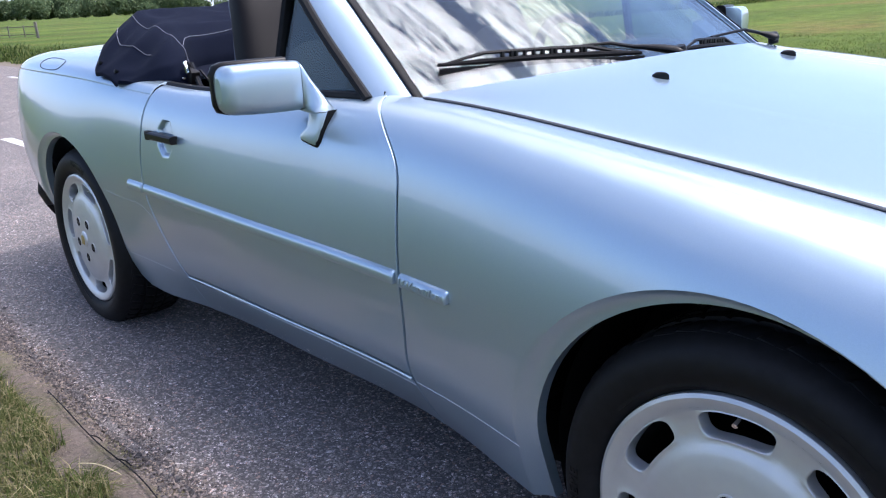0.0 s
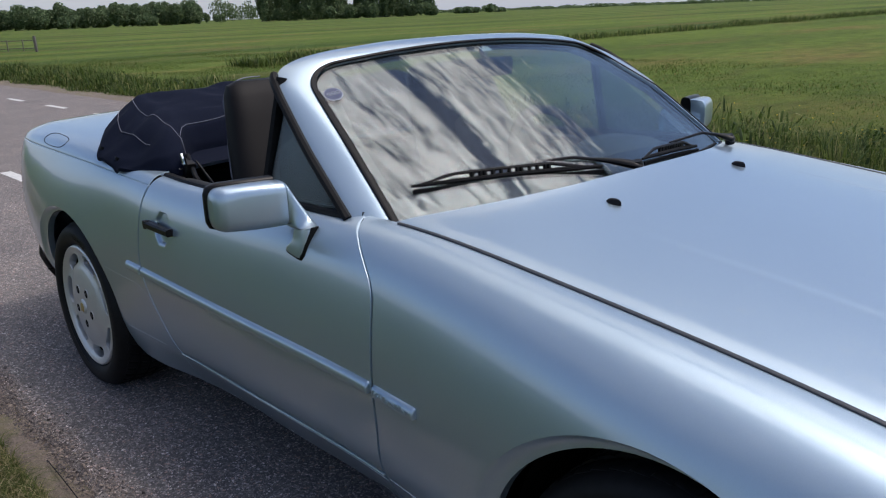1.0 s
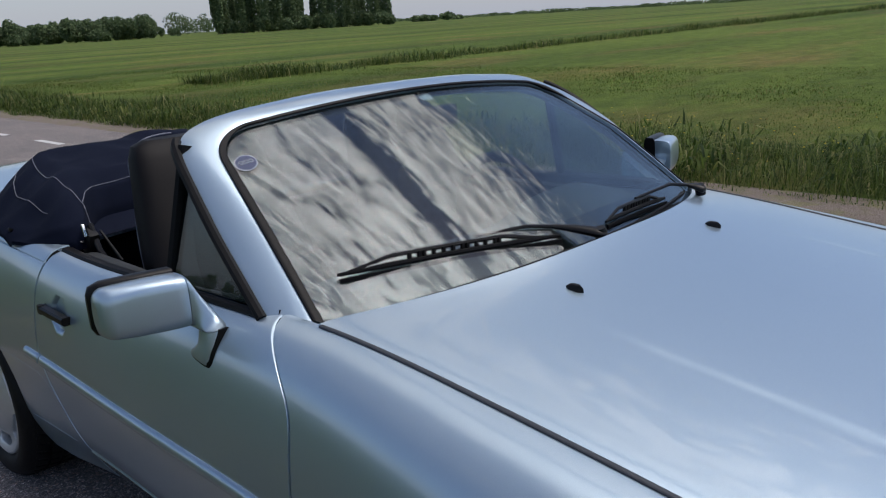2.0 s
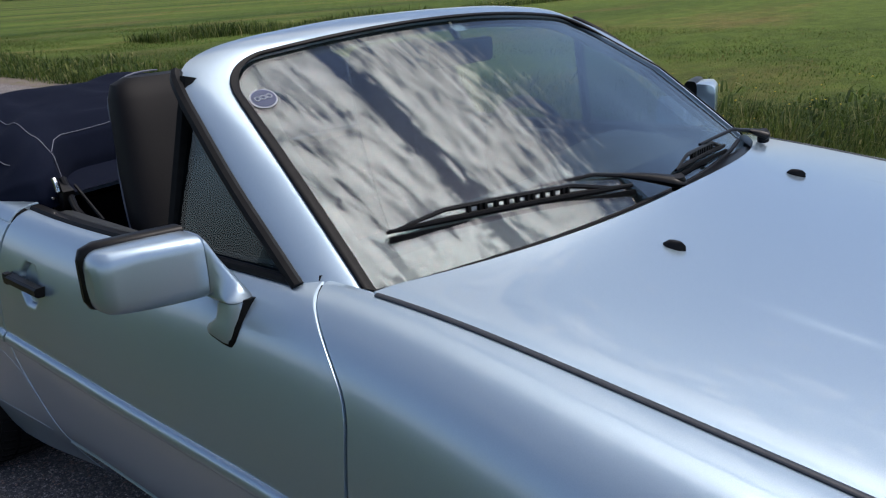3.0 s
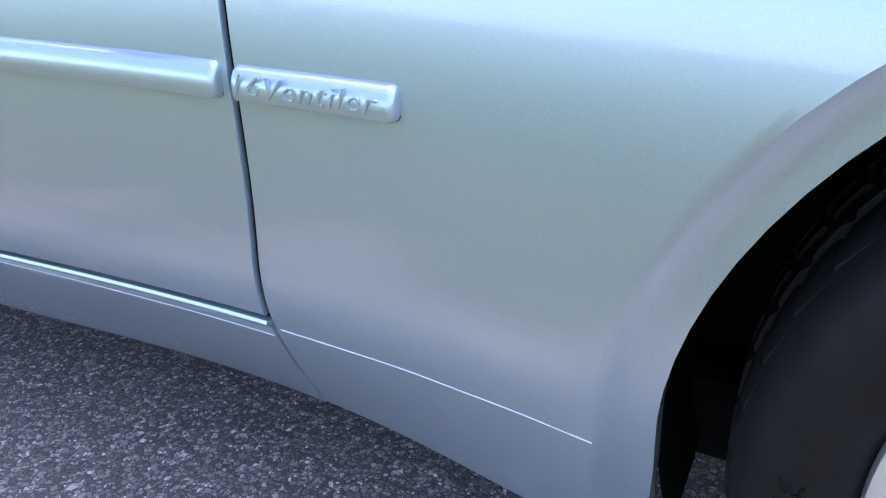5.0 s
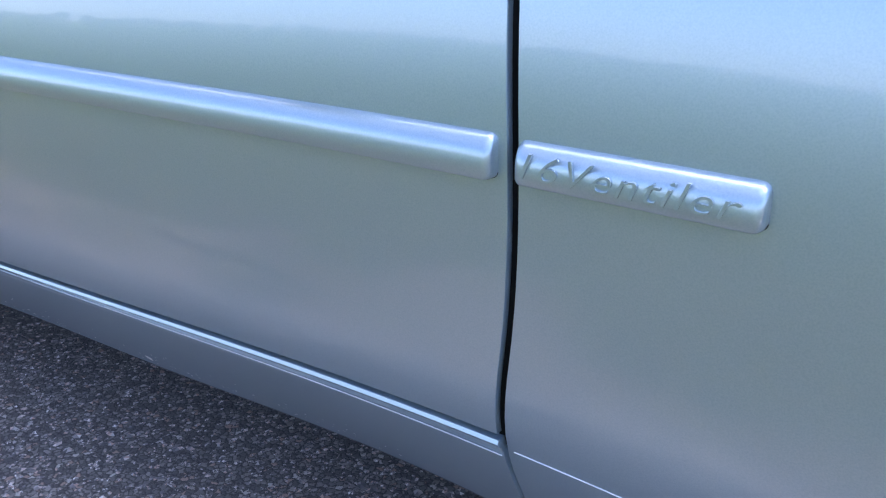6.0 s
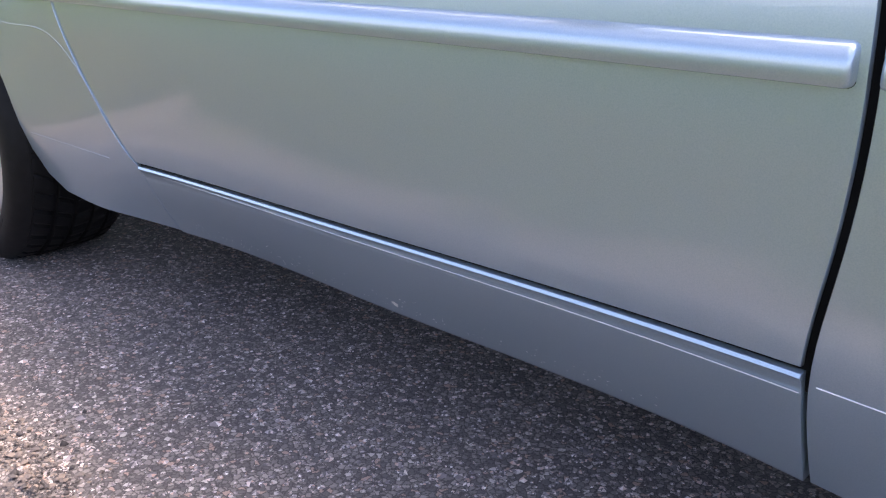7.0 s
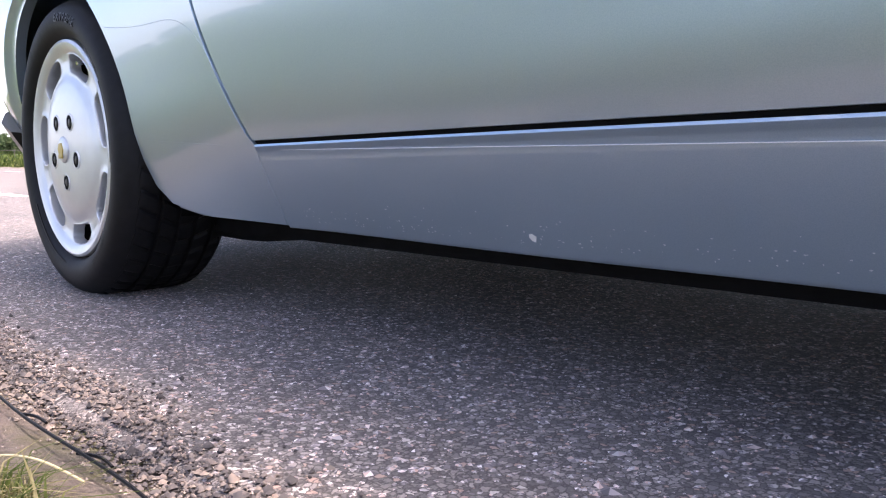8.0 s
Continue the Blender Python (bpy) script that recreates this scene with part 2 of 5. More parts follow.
def spline(x, y):
    """A natural cubic spline as a function."""
    x, y = np.array(x, float), np.array(y, float)
    if x[0] > x[-1]:
        x, y = x[::-1], y[::-1]
    n, h = len(x), np.diff(x)
    a, b = np.eye(n), np.zeros(n)
    for i in range(1, n - 1):
        a[i, i - 1:i + 2] = h[i - 1], 2 * (h[i - 1] + h[i]), h[i]
        b[i] = 6 * ((y[i + 1] - y[i]) / h[i] - (y[i] - y[i - 1]) / h[i - 1])
    s = np.linalg.solve(a, b)

    def value(q):
        q = np.asarray(q, float)
        k = np.clip(np.searchsorted(x, q) - 1, 0, n - 2)
        u, w = x[k + 1] - q, q - x[k]
        hk = h[k]
        return (s[k] * u**3 + s[k + 1] * w**3) / (6 * hk) + (y[k] / hk - s[k] * hk / 6) * u + (y[k + 1] / hk - s[k + 1] * hk / 6) * w

    return value


# ---- the car's outer skin: nine lengthwise rails, half width and height along x ----
STATIONS = (0.78, 0.40, 0.0, -0.35, -0.72, -1.25, -1.78, -2.10, -2.40, -2.80, -3.10, -3.30)
RAILS = []


def rail(half, height):
    RAILS.append((spline(STATIONS, half), spline(STATIONS, height)))


rail((.60, .675, .725, .728, .645, .634, .660, .722, .715, .68, .63, .54), (.19, .16, .140, .130, .130, .135, .145, .150, .17, .22, .28, .33))
rail((.72, .785, .81, .795, .757, .745, .748, .775, .79, .77, .71, .61), (.31, .31, .315, .315, .31, .30, .295, .30, .31, .36, .42, .46))
rail((.76, .815, .83, .815, .787, .780, .780, .793, .818, .80, .74, .64), (.38, .41, .42, .42, .42, .41, .42, .42, .43, .46, .50, .52))
rail((.765, .82, .835, .82, .798, .798, .798, .805, .825, .81, .75, .65), (.44, .50, .52, .53, .53, .53, .54, .54, .54, .56, .58, .59))
rail((.755, .81, .827, .812, .793, .793, .797, .804, .822, .807, .75, .65), (.49, .57, .61, .63, .64, .64, .65, .65, .65, .66, .67, .67))
rail((.73, .785, .803, .79, .774, .776, .785, .793, .806, .793, .74, .64), (.54, .635, .69, .725, .745, .745, .75, .755, .76, .765, .76, .75))
rail((.70, .75, .765, .755, .746, .752, .763, .773, .782, .772, .72, .615), (.575, .68, .742, .785, .81, .808, .812, .825, .835, .84, .835, .81))
rail((.66, .70, .71, .705, .704, .722, .738, .748, .755, .74, .685, .575), (.597, .705, .775, .818, .848, .842, .842, .866, .885, .893, .882, .85))
rail((.60, .642, .648, .650, .66, .695, .712, .716, .71, .67, .61, .50), (.60, .712, .783, .826, .862, .853, .852, .882, .905, .917, .905, .865))
KNOTS = len(RAILS)
_a = np.eye(KNOTS)
_b = np.zeros((KNOTS, KNOTS))
for _i in range(1, KNOTS - 1):
    _a[_i, _i - 1:_i + 2] = 1, 4, 1
    _b[_i, _i - 1:_i + 2] = 6, -12, 6
BEND = np.linalg.solve(_a, _b)


def skin(x, v):
    """The right-hand skin at x and at v rails up from the sill's lower edge."""
    x, v = np.broadcast_arrays(np.asarray(x, float), np.asarray(v, float))
    shape = x.shape
    x, v = x.ravel(), v.ravel()
    k = np.clip(v.astype(int), 0, KNOTS - 2)
    w = v - k
    u = 1 - w
    at = np.arange(len(x))
    out = [x]
    for which in (0, 1):
        y = np.stack([r[which](x) for r in RAILS])
        s = BEND @ y
        out.append((s[k, at] * u**3 + s[k + 1, at] * w**3) / 6 + (y[k, at] - s[k, at] / 6) * u + (y[k + 1, at] - s[k + 1, at] / 6) * w)
    return np.stack([out[0], -out[1], out[2]], -1).reshape(*shape, 3)


def level(x, z):
    """The v at which the skin reaches height z."""
    x, z = np.broadcast_arrays(np.asarray(x, float), np.asarray(z, float))
    lo, hi = np.zeros(x.shape), np.full(x.shape, 7.6)
    for _ in range(18):
        mid = (lo + hi) / 2
        low = skin(x, mid)[..., 2] < z
        lo, hi = np.where(low, mid, lo), np.where(low, hi, mid)
    return (lo + hi) / 2


door_front = spline((.16, .325, .42, .525, .615, .708, .765, .793, .825, .853, .88), (-.724, -.7115, -.6965, -.6885, -.692, -.698, -.716, -.744, -.788, -.833, -.875))
door_rear = spline((.18, .305, .42, .53, .62, .72, .80, .86, .90), (-1.69, -1.735, -1.79, -1.828, -1.836, -1.822, -1.805, -1.785, -1.77))
sill_base = spline((-0.70, -1.25, -1.78), (.169, .167, .171))
door_base = spline((-0.70, -1.2, -1.75), (.322, .316, .308))


def side_panel(x_a, x_b, v_lo, v_hi, nx, nv, cuts=3):
    """A grid between two upright lines x_a(z), x_b(z) and two rows v_lo(x), v_hi(x)."""
    s, w = np.meshgrid(np.linspace(0, 1, nx), np.linspace(0, 1, nv), indexing="ij")
    x = -0.7 * s - 1.5 * (1 - s)
    z = 0.3 + 0.5 * w
    for _ in range(cuts):
        x = x_a(z) * (1 - s) + x_b(z) * s
        v = v_lo(x) * (1 - w) + v_hi(x) * w
        z = skin(x, v)[..., 2]
    return skin(x, v)


car = new("convertible_car")
tagged(car, "silver-blue two-seat convertible parked on the road, roof folded down", "car")
IN = (0, 1, 0)
GAP = 0.0040


def both(name, geo, mat, label="", parent=None):
    a = part(name, geo, mat, parent or car, label)
    b = part(name, mirrored(geo), mat, parent or car, label)
    return a, b


def recessed(p, x, z, half_x, half_z, depth):
    """Pushes a finger recess with chamfered corners into a panel."""
    u, w = np.abs(p[..., 0] - x) / half_x, np.abs(p[..., 2] - z) / half_z
    d = np.maximum(np.maximum(u, w), (u + w) / 1.45)
    k = np.clip((1.0 - d) / .13, 0, 1)
    p = p.copy()
    p[..., 1] += depth * k * k * (3 - 2 * k)
    return p


# doors
door_skin = side_panel(lambda z: door_rear(z) + GAP + .0015, lambda z: door_front(z) - GAP, lambda x: level(x, door_base(x) + .0032), lambda x: 8.0 + 0 * x, 210, 150)
door_skin = recessed(door_skin, -1.668, .722, .041, .047, .010)
door_right, door_left = both("door", hemmed(door_skin, IN, True), PAINT)

# sills
sill_skin = side_panel(lambda z: -1.728 - (.309 - z) * .24 + .0008, lambda z: -.7135 - (.33 - z) * .085, lambda x: level(x, sill_base(x)), lambda x: level(x, door_base(x) - .0034), 60, 40)
_w = np.linspace(0, 1, 40)[None]
sill_skin[..., 1] -= .0045 * np.clip((_w - .90) / .06, 0, 1) ** 1.5 - .003 * np.clip((_w - .965) / .035, 0, 1) ** 2
sill_skin[..., 1] += .0010 * (np.abs(_w - .855) < .014)
both("sill", hemmed(sill_skin, IN, True, 0.03), PAINT)


def arch_lines(xc, zc, r, low_in, low_out, count=40):
    """The wheel opening's edge and the line where its flared lip begins, from behind to ahead."""
    a = np.linspace(np.pi, 0, count)
    inner = np.stack([xc + r * np.cos(a), zc + r * np.sin(a)], -1)
    wide = r + .009 + .035 * np.clip(-np.cos(a) * .75 + .25, 0, 1) ** 1.3
    outer = np.stack([xc + wide * np.cos(a), zc + wide * np.sin(a)], -1)
    return np.concatenate([low_in[0], inner, low_in[1]]), np.concatenate([low_out[0], outer, low_out[1]])


def arch_panel(boundary_back, boundary_front, inner, outer, v_top, x_end, end_is_front, nv=44):
    """Columns of skin that start on a lower line, which rounds the wheel opening, and the opening's lip."""
    low = np.concatenate([boundary_back, outer, boundary_front])
    x, z = low[:, 0], low[:, 1]
    w = np.linspace(0, 1, nv)[None]
    v0 = level(x, z)[:, None]
    v = v0 * (1 - w) + v_top * w
    xx = np.broadcast_to(x[:, None], v.shape).copy()
    for _ in range(3):
        zz = skin(xx, v)[..., 2]
        edge = x_end(zz)
        k = 0 if end_is_front is False else -1
        far = outer[-1, 0] if end_is_front else outer[0, 0]
        reach = np.clip((x[:, None] - far) / (x[k] - far), 0, 1)
        xx = x[:, None] + (edge - x[k]) * reach
    p = skin(xx, v)
    s = np.linspace(0, 1, 6)[None, :, None]
    a = skin(outer[:, 0], level(outer[:, 0], outer[:, 1]))[:, None]
    b = skin(inner[:, 0], level(inner[:, 0], inner[:, 1]))[:, None] + np.array([0, 0.016, 0])
    lip = a * (1 - s) + b * s
    lip[:, :, 1] += (0.004 * np.sin(np.pi * s))[..., 0]
    back = lip[:, -1:] + np.array([[[0, .003, 0], [0, .012, 0]]]) 
    lip = np.concatenate([lip, back], 1)
    # the lip runs on from the panel in one sheet; away from the opening the edge is turned in
    n = len(boundary_back)
    turn = p[:, :1] + np.array([0, 1.0, 0]) * np.array([.030, .022, .016, .011, .007, .004, .0015])[None, :, None]
    turn[n:n + len(outer)] = lip[:, ::-1][:, :-1]
    return np.concatenate([turn, p], 1)


FRONT_IN, FRONT_OUT = arch_lines(-.006, .303, .355, (np.array([(-.366, .185), (-.365, .23), (-.362, .27)]), np.array([(.350, .27), (.358, .22)])),
                                 (np.array([(-.418, .166), (-.415, .22), (-.410, .27)]), np.array([(.366, .27), (.374, .22)])))
back = curve_points([(-.714, .174), (-.64, .176), (-.57, .174), (-.50, .168), (-.43, .165)], 24)
front = np.stack([np.linspace(.385, .78, 14), np.linspace(.215, .24, 14)], -1)
fender = arch_panel(back, front, FRONT_IN, FRONT_OUT, 8.0, lambda z: door_front(z) + GAP, False)
both("front_fender", hemmed(fender, IN), PAINT)

REAR_IN, REAR_OUT = arch_lines(-2.440, .33, .330, (np.array([(-2.782, .25)]), np.array([(-2.104, .28), (-2.094, .226), (-2.062, .193), (-2.00, .180)])),
                               (np.array([(-2.817, .27)]), np.array([(-2.096, .283), (-2.084, .234), (-2.053, .202), (-1.995, .188)])))
rear_front = np.stack([np.linspace(-1.94, -1.69, 14), np.linspace(.181, .174, 14)], -1)
rear_back = np.stack([np.linspace(-3.30, -2.855, 24), np.linspace(.375, .285, 24)], -1)
quarter = arch_panel(rear_back, rear_front, REAR_IN, REAR_OUT, 6.35, lambda z: np.where(z > .309, door_rear(np.maximum(z, .309)), -1.7300 - (.309 - z) * .24) - GAP * np.clip((z - .30) / .02, .12, 1), True)
both("rear_quarter_panel", hemmed(quarter, IN), PAINT)

# rear deck with its shoulders
s, w = np.meshgrid(np.linspace(0, 1, 60), np.linspace(0, 1, 24), indexing="ij")
x = -3.30 * (1 - s) + (-1.806) * s
shoulder = skin(x, 6.46 + (8 - 6.46) * w)
half = np.concatenate([shoulder, shoulder[:, -1:] + np.array([0, .012, .003])], 1)
edge = half[:, -1]
t = np.linspace(0, 1, 30)[None, 1:, None]
across = edge[:, None] * (1 - t) + (edge[:, None] * np.array([1, -1, 1]) + np.array([0, 2 * CENTRE, 0])) * t
across[..., 2] += .022 * (1 - (2 * t[..., 0] - 1) ** 2)
deck = np.concatenate([half, across, half[:, ::-1][:, 1:] * np.array([1, -1, 1]) + np.array([0, 2 * CENTRE, 0])], 1)
part("rear_deck", hemmed(deck, (0, .3, -.95), False, 0.01), PAINT, car)

# bonnet
hood_seam_y = spline(STATIONS, [RAILS[8][0](q) for q in STATIONS])


def cowl_x(y):
    return -.578 - .177 * np.abs((y - CENTRE) / .675) ** 2.6


def hood_z(x, y):
    e = np.clip(np.abs(y - CENTRE) / (hood_seam_y(x) + CENTRE), 0, 1)
    rise = .020 * np.exp(-np.clip(x - cowl_x(y), 0, 9) / .07)
    fold = np.clip((.392 - np.abs(y - CENTRE)) / .022, 0, 1) * np.clip((x + .45) / .22, 0, 1)
    return RAILS[8][1](x) + .0045 + (.0305 + rise) * (1 - e**2.2) - .005 * np.clip((e - .93) / .07, 0, 1) ** 2 + .0010 * fold * fold * (3 - 2 * fold)


s, w = np.meshgrid(np.linspace(0, 1, 110), np.linspace(-1, 1, 201), indexing="ij")
s = s**1.4
y = w * .64
for _ in range(3):
    x = cowl_x(y) * (1 - s) + (.80 - .14 * np.abs(w) ** 2.5) * s
    y = CENTRE + w * (hood_seam_y(x) + CENTRE - .0085)
hood = part("bonnet", hemmed(np.stack([x, y, hood_z(x, y)], -1), (0, 0, -1), True, .020, .003), PAINT, car)
# nose and tail caps
def cap(x_edge, x_tip, flip):
    v = np.linspace(0, 8, 40)
    right = skin(np.full(40, x_edge), v)
    left = right[::-1] * np.array([1, -1, 1]) + np.array([0, 2 * CENTRE, 0])
    loop = np.concatenate([right, left])
    mid = loop.mean(0)
    rings = []
    for q in np.linspace(0, 1, 9):
        k = np.cos(q * np.pi / 2) ** .55
        r = mid + (loop - mid) * k
        r[:, 0] = x_edge + (x_tip - x_edge) * np.sin(q * np.pi / 2)
        rings.append(r)
    return sheet(np.stack(rings, 1), flip, True)


part("nose_panel", cap(.775, .86, False), PAINT, car)
part("tail_panel", cap(-3.295, -3.40, True), PAINT, car)
# black shell added close behind the panels as the shade in their gaps, wheel wells, floor
def shell():
    x = np.linspace(-3.2, .7, 260)
    v = np.linspace(0.9, 7.7, 110)
    g = skin(*np.meshgrid(x, v, indexing="ij")) + np.array([0, .0065, 0])
    keepf = []
    verts, faces = sheet(g, True)
    for f in faces:
        c = np.mean([verts[i] for i in f], 0)
        if min(np.hypot(c[0], c[2] - .303), np.hypot(c[0] + 2.42, c[2] - .303)) > .43 and not (abs(c[0] + 1.668) < .05 and abs(c[2] - .722) < .055):
            keepf.append(f)
    return verts, keepf


both("gap_shade_shell", shell(), UNDERBODY)


def well(xc):
    a = np.linspace(-.35, np.pi + .35, 40)
    p = np.stack([np.stack([xc + .372 * np.cos(a), np.full(40, yy), .303 + .372 * np.sin(a)], -1) for yy in (-.715, -.66, -.50)], 1)
    inner = np.stack([np.stack([xc + r * np.cos(a), np.full(40, -.50), .303 + r * np.sin(a)], -1) for r in (.372, .2, .02)], 1)
    return join(sheet(p, True), sheet(inner, True))


for xc in (0.0, -2.42):
    both("wheel_well", well(xc), UNDERBODY)
part("floor_pan", box(2.9, 1.20, .10, (-1.3, 0.025, .195), .03), UNDERBODY, car)
part("boot_floor", box(.55, 1.2, .16, (-2.98, 0, .30), .05), UNDERBODY, car)
xs = np.linspace(-2.22, -.42, 44)
low = np.interp(xs, (-2.22, -2.05, -1.97, -1.85, -1.5, -.9, -.5, -.42), (.124, .122, .125, .137, .139, .142, .144, .165))
rail_rings = [np.array([(x, -.606, .205), (x, -.604, z + .012), (x, -.594, z), (x, -.50, z), (x, -.49, .26), (x, -.60, .26)]) for x, z in zip(xs, low)]
both("chassis_rail", closed_loft(rail_rings), UNDERBODY)

exhaust = join(tube(np.array([(-.9, .18, .165), (-2.2, .18, .165)]), .032, 12), box(.62, .34, .15, (-2.88, .10, .235), .05), box(1.3, .30, .14, (-1.0, .02, .215), .05), box(.30, 1.0, .10, (-2.40, .02, .23), .04))
part("exhaust", exhaust, UNDERBODY, car, "dark exhaust and underbody parts")

# wheels
WHEEL_Y = -.785


def tyre_geo():
    """Carcass with four grooves round it and cross cuts in the tread."""
    wall = curve_points([(.216, .018), (.2265, .004), (.238, -.010), (.262, -.019), (.285, -.015), (.300, .000), (.3095, .018)], 22)
    tread = [(.3125, .024), (.3125, .052), (.306, .054), (.306, .061), (.3145, .063), (.3145, .092), (.308, .094), (.308, .101), (.3150, .103), (.3150, .128), (.308, .130), (.308, .137), (.3145, .139), (.3145, .166), (.306, .168), (.306, .175), (.3125, .177), (.311, .197)]
    end = [(.302, .209), (.27, .218), (.215, .20)]
    prof = np.array([tuple(q) for q in wall] + tread + end)
    steps = 288
    a = np.linspace(0, 2 * np.pi, steps, endpoint=False)
    r = np.broadcast_to(prof[None, :, 0], (steps, len(prof))).copy()
    y = np.broadcast_to(prof[None, :, 1], r.shape)
    on = (prof[:, 0] > .3090) & (prof[:, 1] > .015)
    cut = (np.arange(steps) % 6 == 0)[:, None] & on[None]
    r[cut] -= .0048
    twist = (prof[:, 1] - .11)[None] * np.where(prof[:, 1] > .11, 1.6, -1.6)[None] * on[None]
    ang = a[:, None] + twist
    return sheet(np.stack([r * np.cos(ang), y, r * np.sin(ang)], -1), wrap=True)


def rim_geo():
    lip = revolve([(.199, .05), (.2025, .003), (.2045, -.003), (.212, -.0075), (.2205, -.0095), (.2262, -.0065), (.2275, .001), (.2260, .012), (.205, .03), (.198, .12), (.19, .19)], 96)
    return lip


def welded(geo, grain=2e-4):
    v, f = geo
    seen, order, index = {}, [], []
    for p in v:
        key = tuple(int(round(c / grain)) for c in p)
        if key not in seen:
            seen[key] = len(order)
            order.append(p)
        index.append(seen[key])
    faces = []
    for face in f:
        q = []
        for i in face:
            if index[i] not in q:
                q.append(index[i])
        if len(q) > 2:
            faces.append(tuple(q))
    return order, faces


def disc_y(r):
    return np.interp(r, [0, .05, .09, .12, .138, .148, .156, .165, .185, .198, .2045], [-.0165, -.0160, -.0135, -.0095, -.0055, -.001, .0025, .0045, .0045, .0015, -.003])


SLOT_R, SLOT_HALF, SLOT_ARC = .1785, .0200, radians(17.2)


def slot_cell(middle):
    """One seventh of the wheel's outer ring with a long rounded slot through it."""
    n = 56
    q = np.linspace(0, 2 * np.pi, n, endpoint=False)
    c, s = np.cos(q), np.sin(q)
    # the slot: straight sides, round ends
    arc, rad = np.sign(c) * np.abs(c) ** .50, np.sign(s) * np.abs(s) ** .62
    big = np.maximum(np.abs(c), np.abs(s))
    cell_a, cell_r = c / big, s / big
    rings = []
    for k, sink in ((0, 0), (.35, 0), (.62, 0), (.80, -.0012), (.90, -.0020), (.97, -.0012), (1.0, .0015), (1.0, .006), (1.0, .022)):
        wide = SLOT_ARC * arc * k + cell_a * radians(180 / 7) * (1 - k)
        r_cell = np.where(cell_r > 0, .178 + cell_r * .0265, .178 + cell_r * .034)
        r = (SLOT_R + SLOT_HALF * rad) * k + r_cell * (1 - k)
        a = middle + wide
        rings.append(np.stack([r * np.cos(a), disc_y(r) + sink, r * np.sin(a)], -1))
    return sheet(np.stack(rings, 1), True, True)


def face_geo(spin):
    """The wheel's domed disc with seven long slots round its edge."""
    dome = revolve([(r, float(disc_y(r))) for r in np.r_[0, np.linspace(.02, .1445, 26)]], 112)
    return welded(join(dome, *[slot_cell(spin + 2 * np.pi * (k + .5) / 7) for k in range(7)]))


def curved_words(body, size, radius, start, depth):
    """Raised letters set round a tyre's side wall, tops outward, from the angle start on, clockwise."""
    v, f = lettering(body, size, depth, .06)
    v = np.array(v)
    a = radians(start) - v[:, 0] / radius
    r = radius + v[:, 1]
    y = np.interp(r, [.236, .249, .262, .274, .285], [-.0100, -.0158, -.0190, -.0180, -.0150]) - .0006 - v[:, 2]
    return np.stack([r * np.cos(a), y, r * np.sin(a)], -1), f


def lettering(body, size, depth, shear=.32, thin=0.0):
    c = bpy.data.curves.new("lettering", "FONT")
    c.body, c.size, c.extrude, c.shear, c.bevel_depth, c.space_character = body, size, depth, shear, .0002, 1.12
    c.offset = thin
    tmp = bpy.data.objects.new("lettering", c)
    me = tmp.to_mesh()
    geo = [tuple(v.co) for v in me.vertices], [tuple(p.vertices) for p in me.polygons]
    tmp.to_mesh_clear()
    bpy.data.objects.remove(tmp)
    bpy.data.curves.remove(c)
    return geo


def arc_bar(r0, r1, a0, a1, y):
    a = np.linspace(radians(a0), radians(a1), 12)
    rows = [np.stack([r * np.cos(a), np.full(12, yy), r * np.sin(a)], -1) for r, yy in ((r0, y + .002), (r0, y), (r1, y), (r1, y + .002))]
    return sheet(np.stack(rows, 1), True)


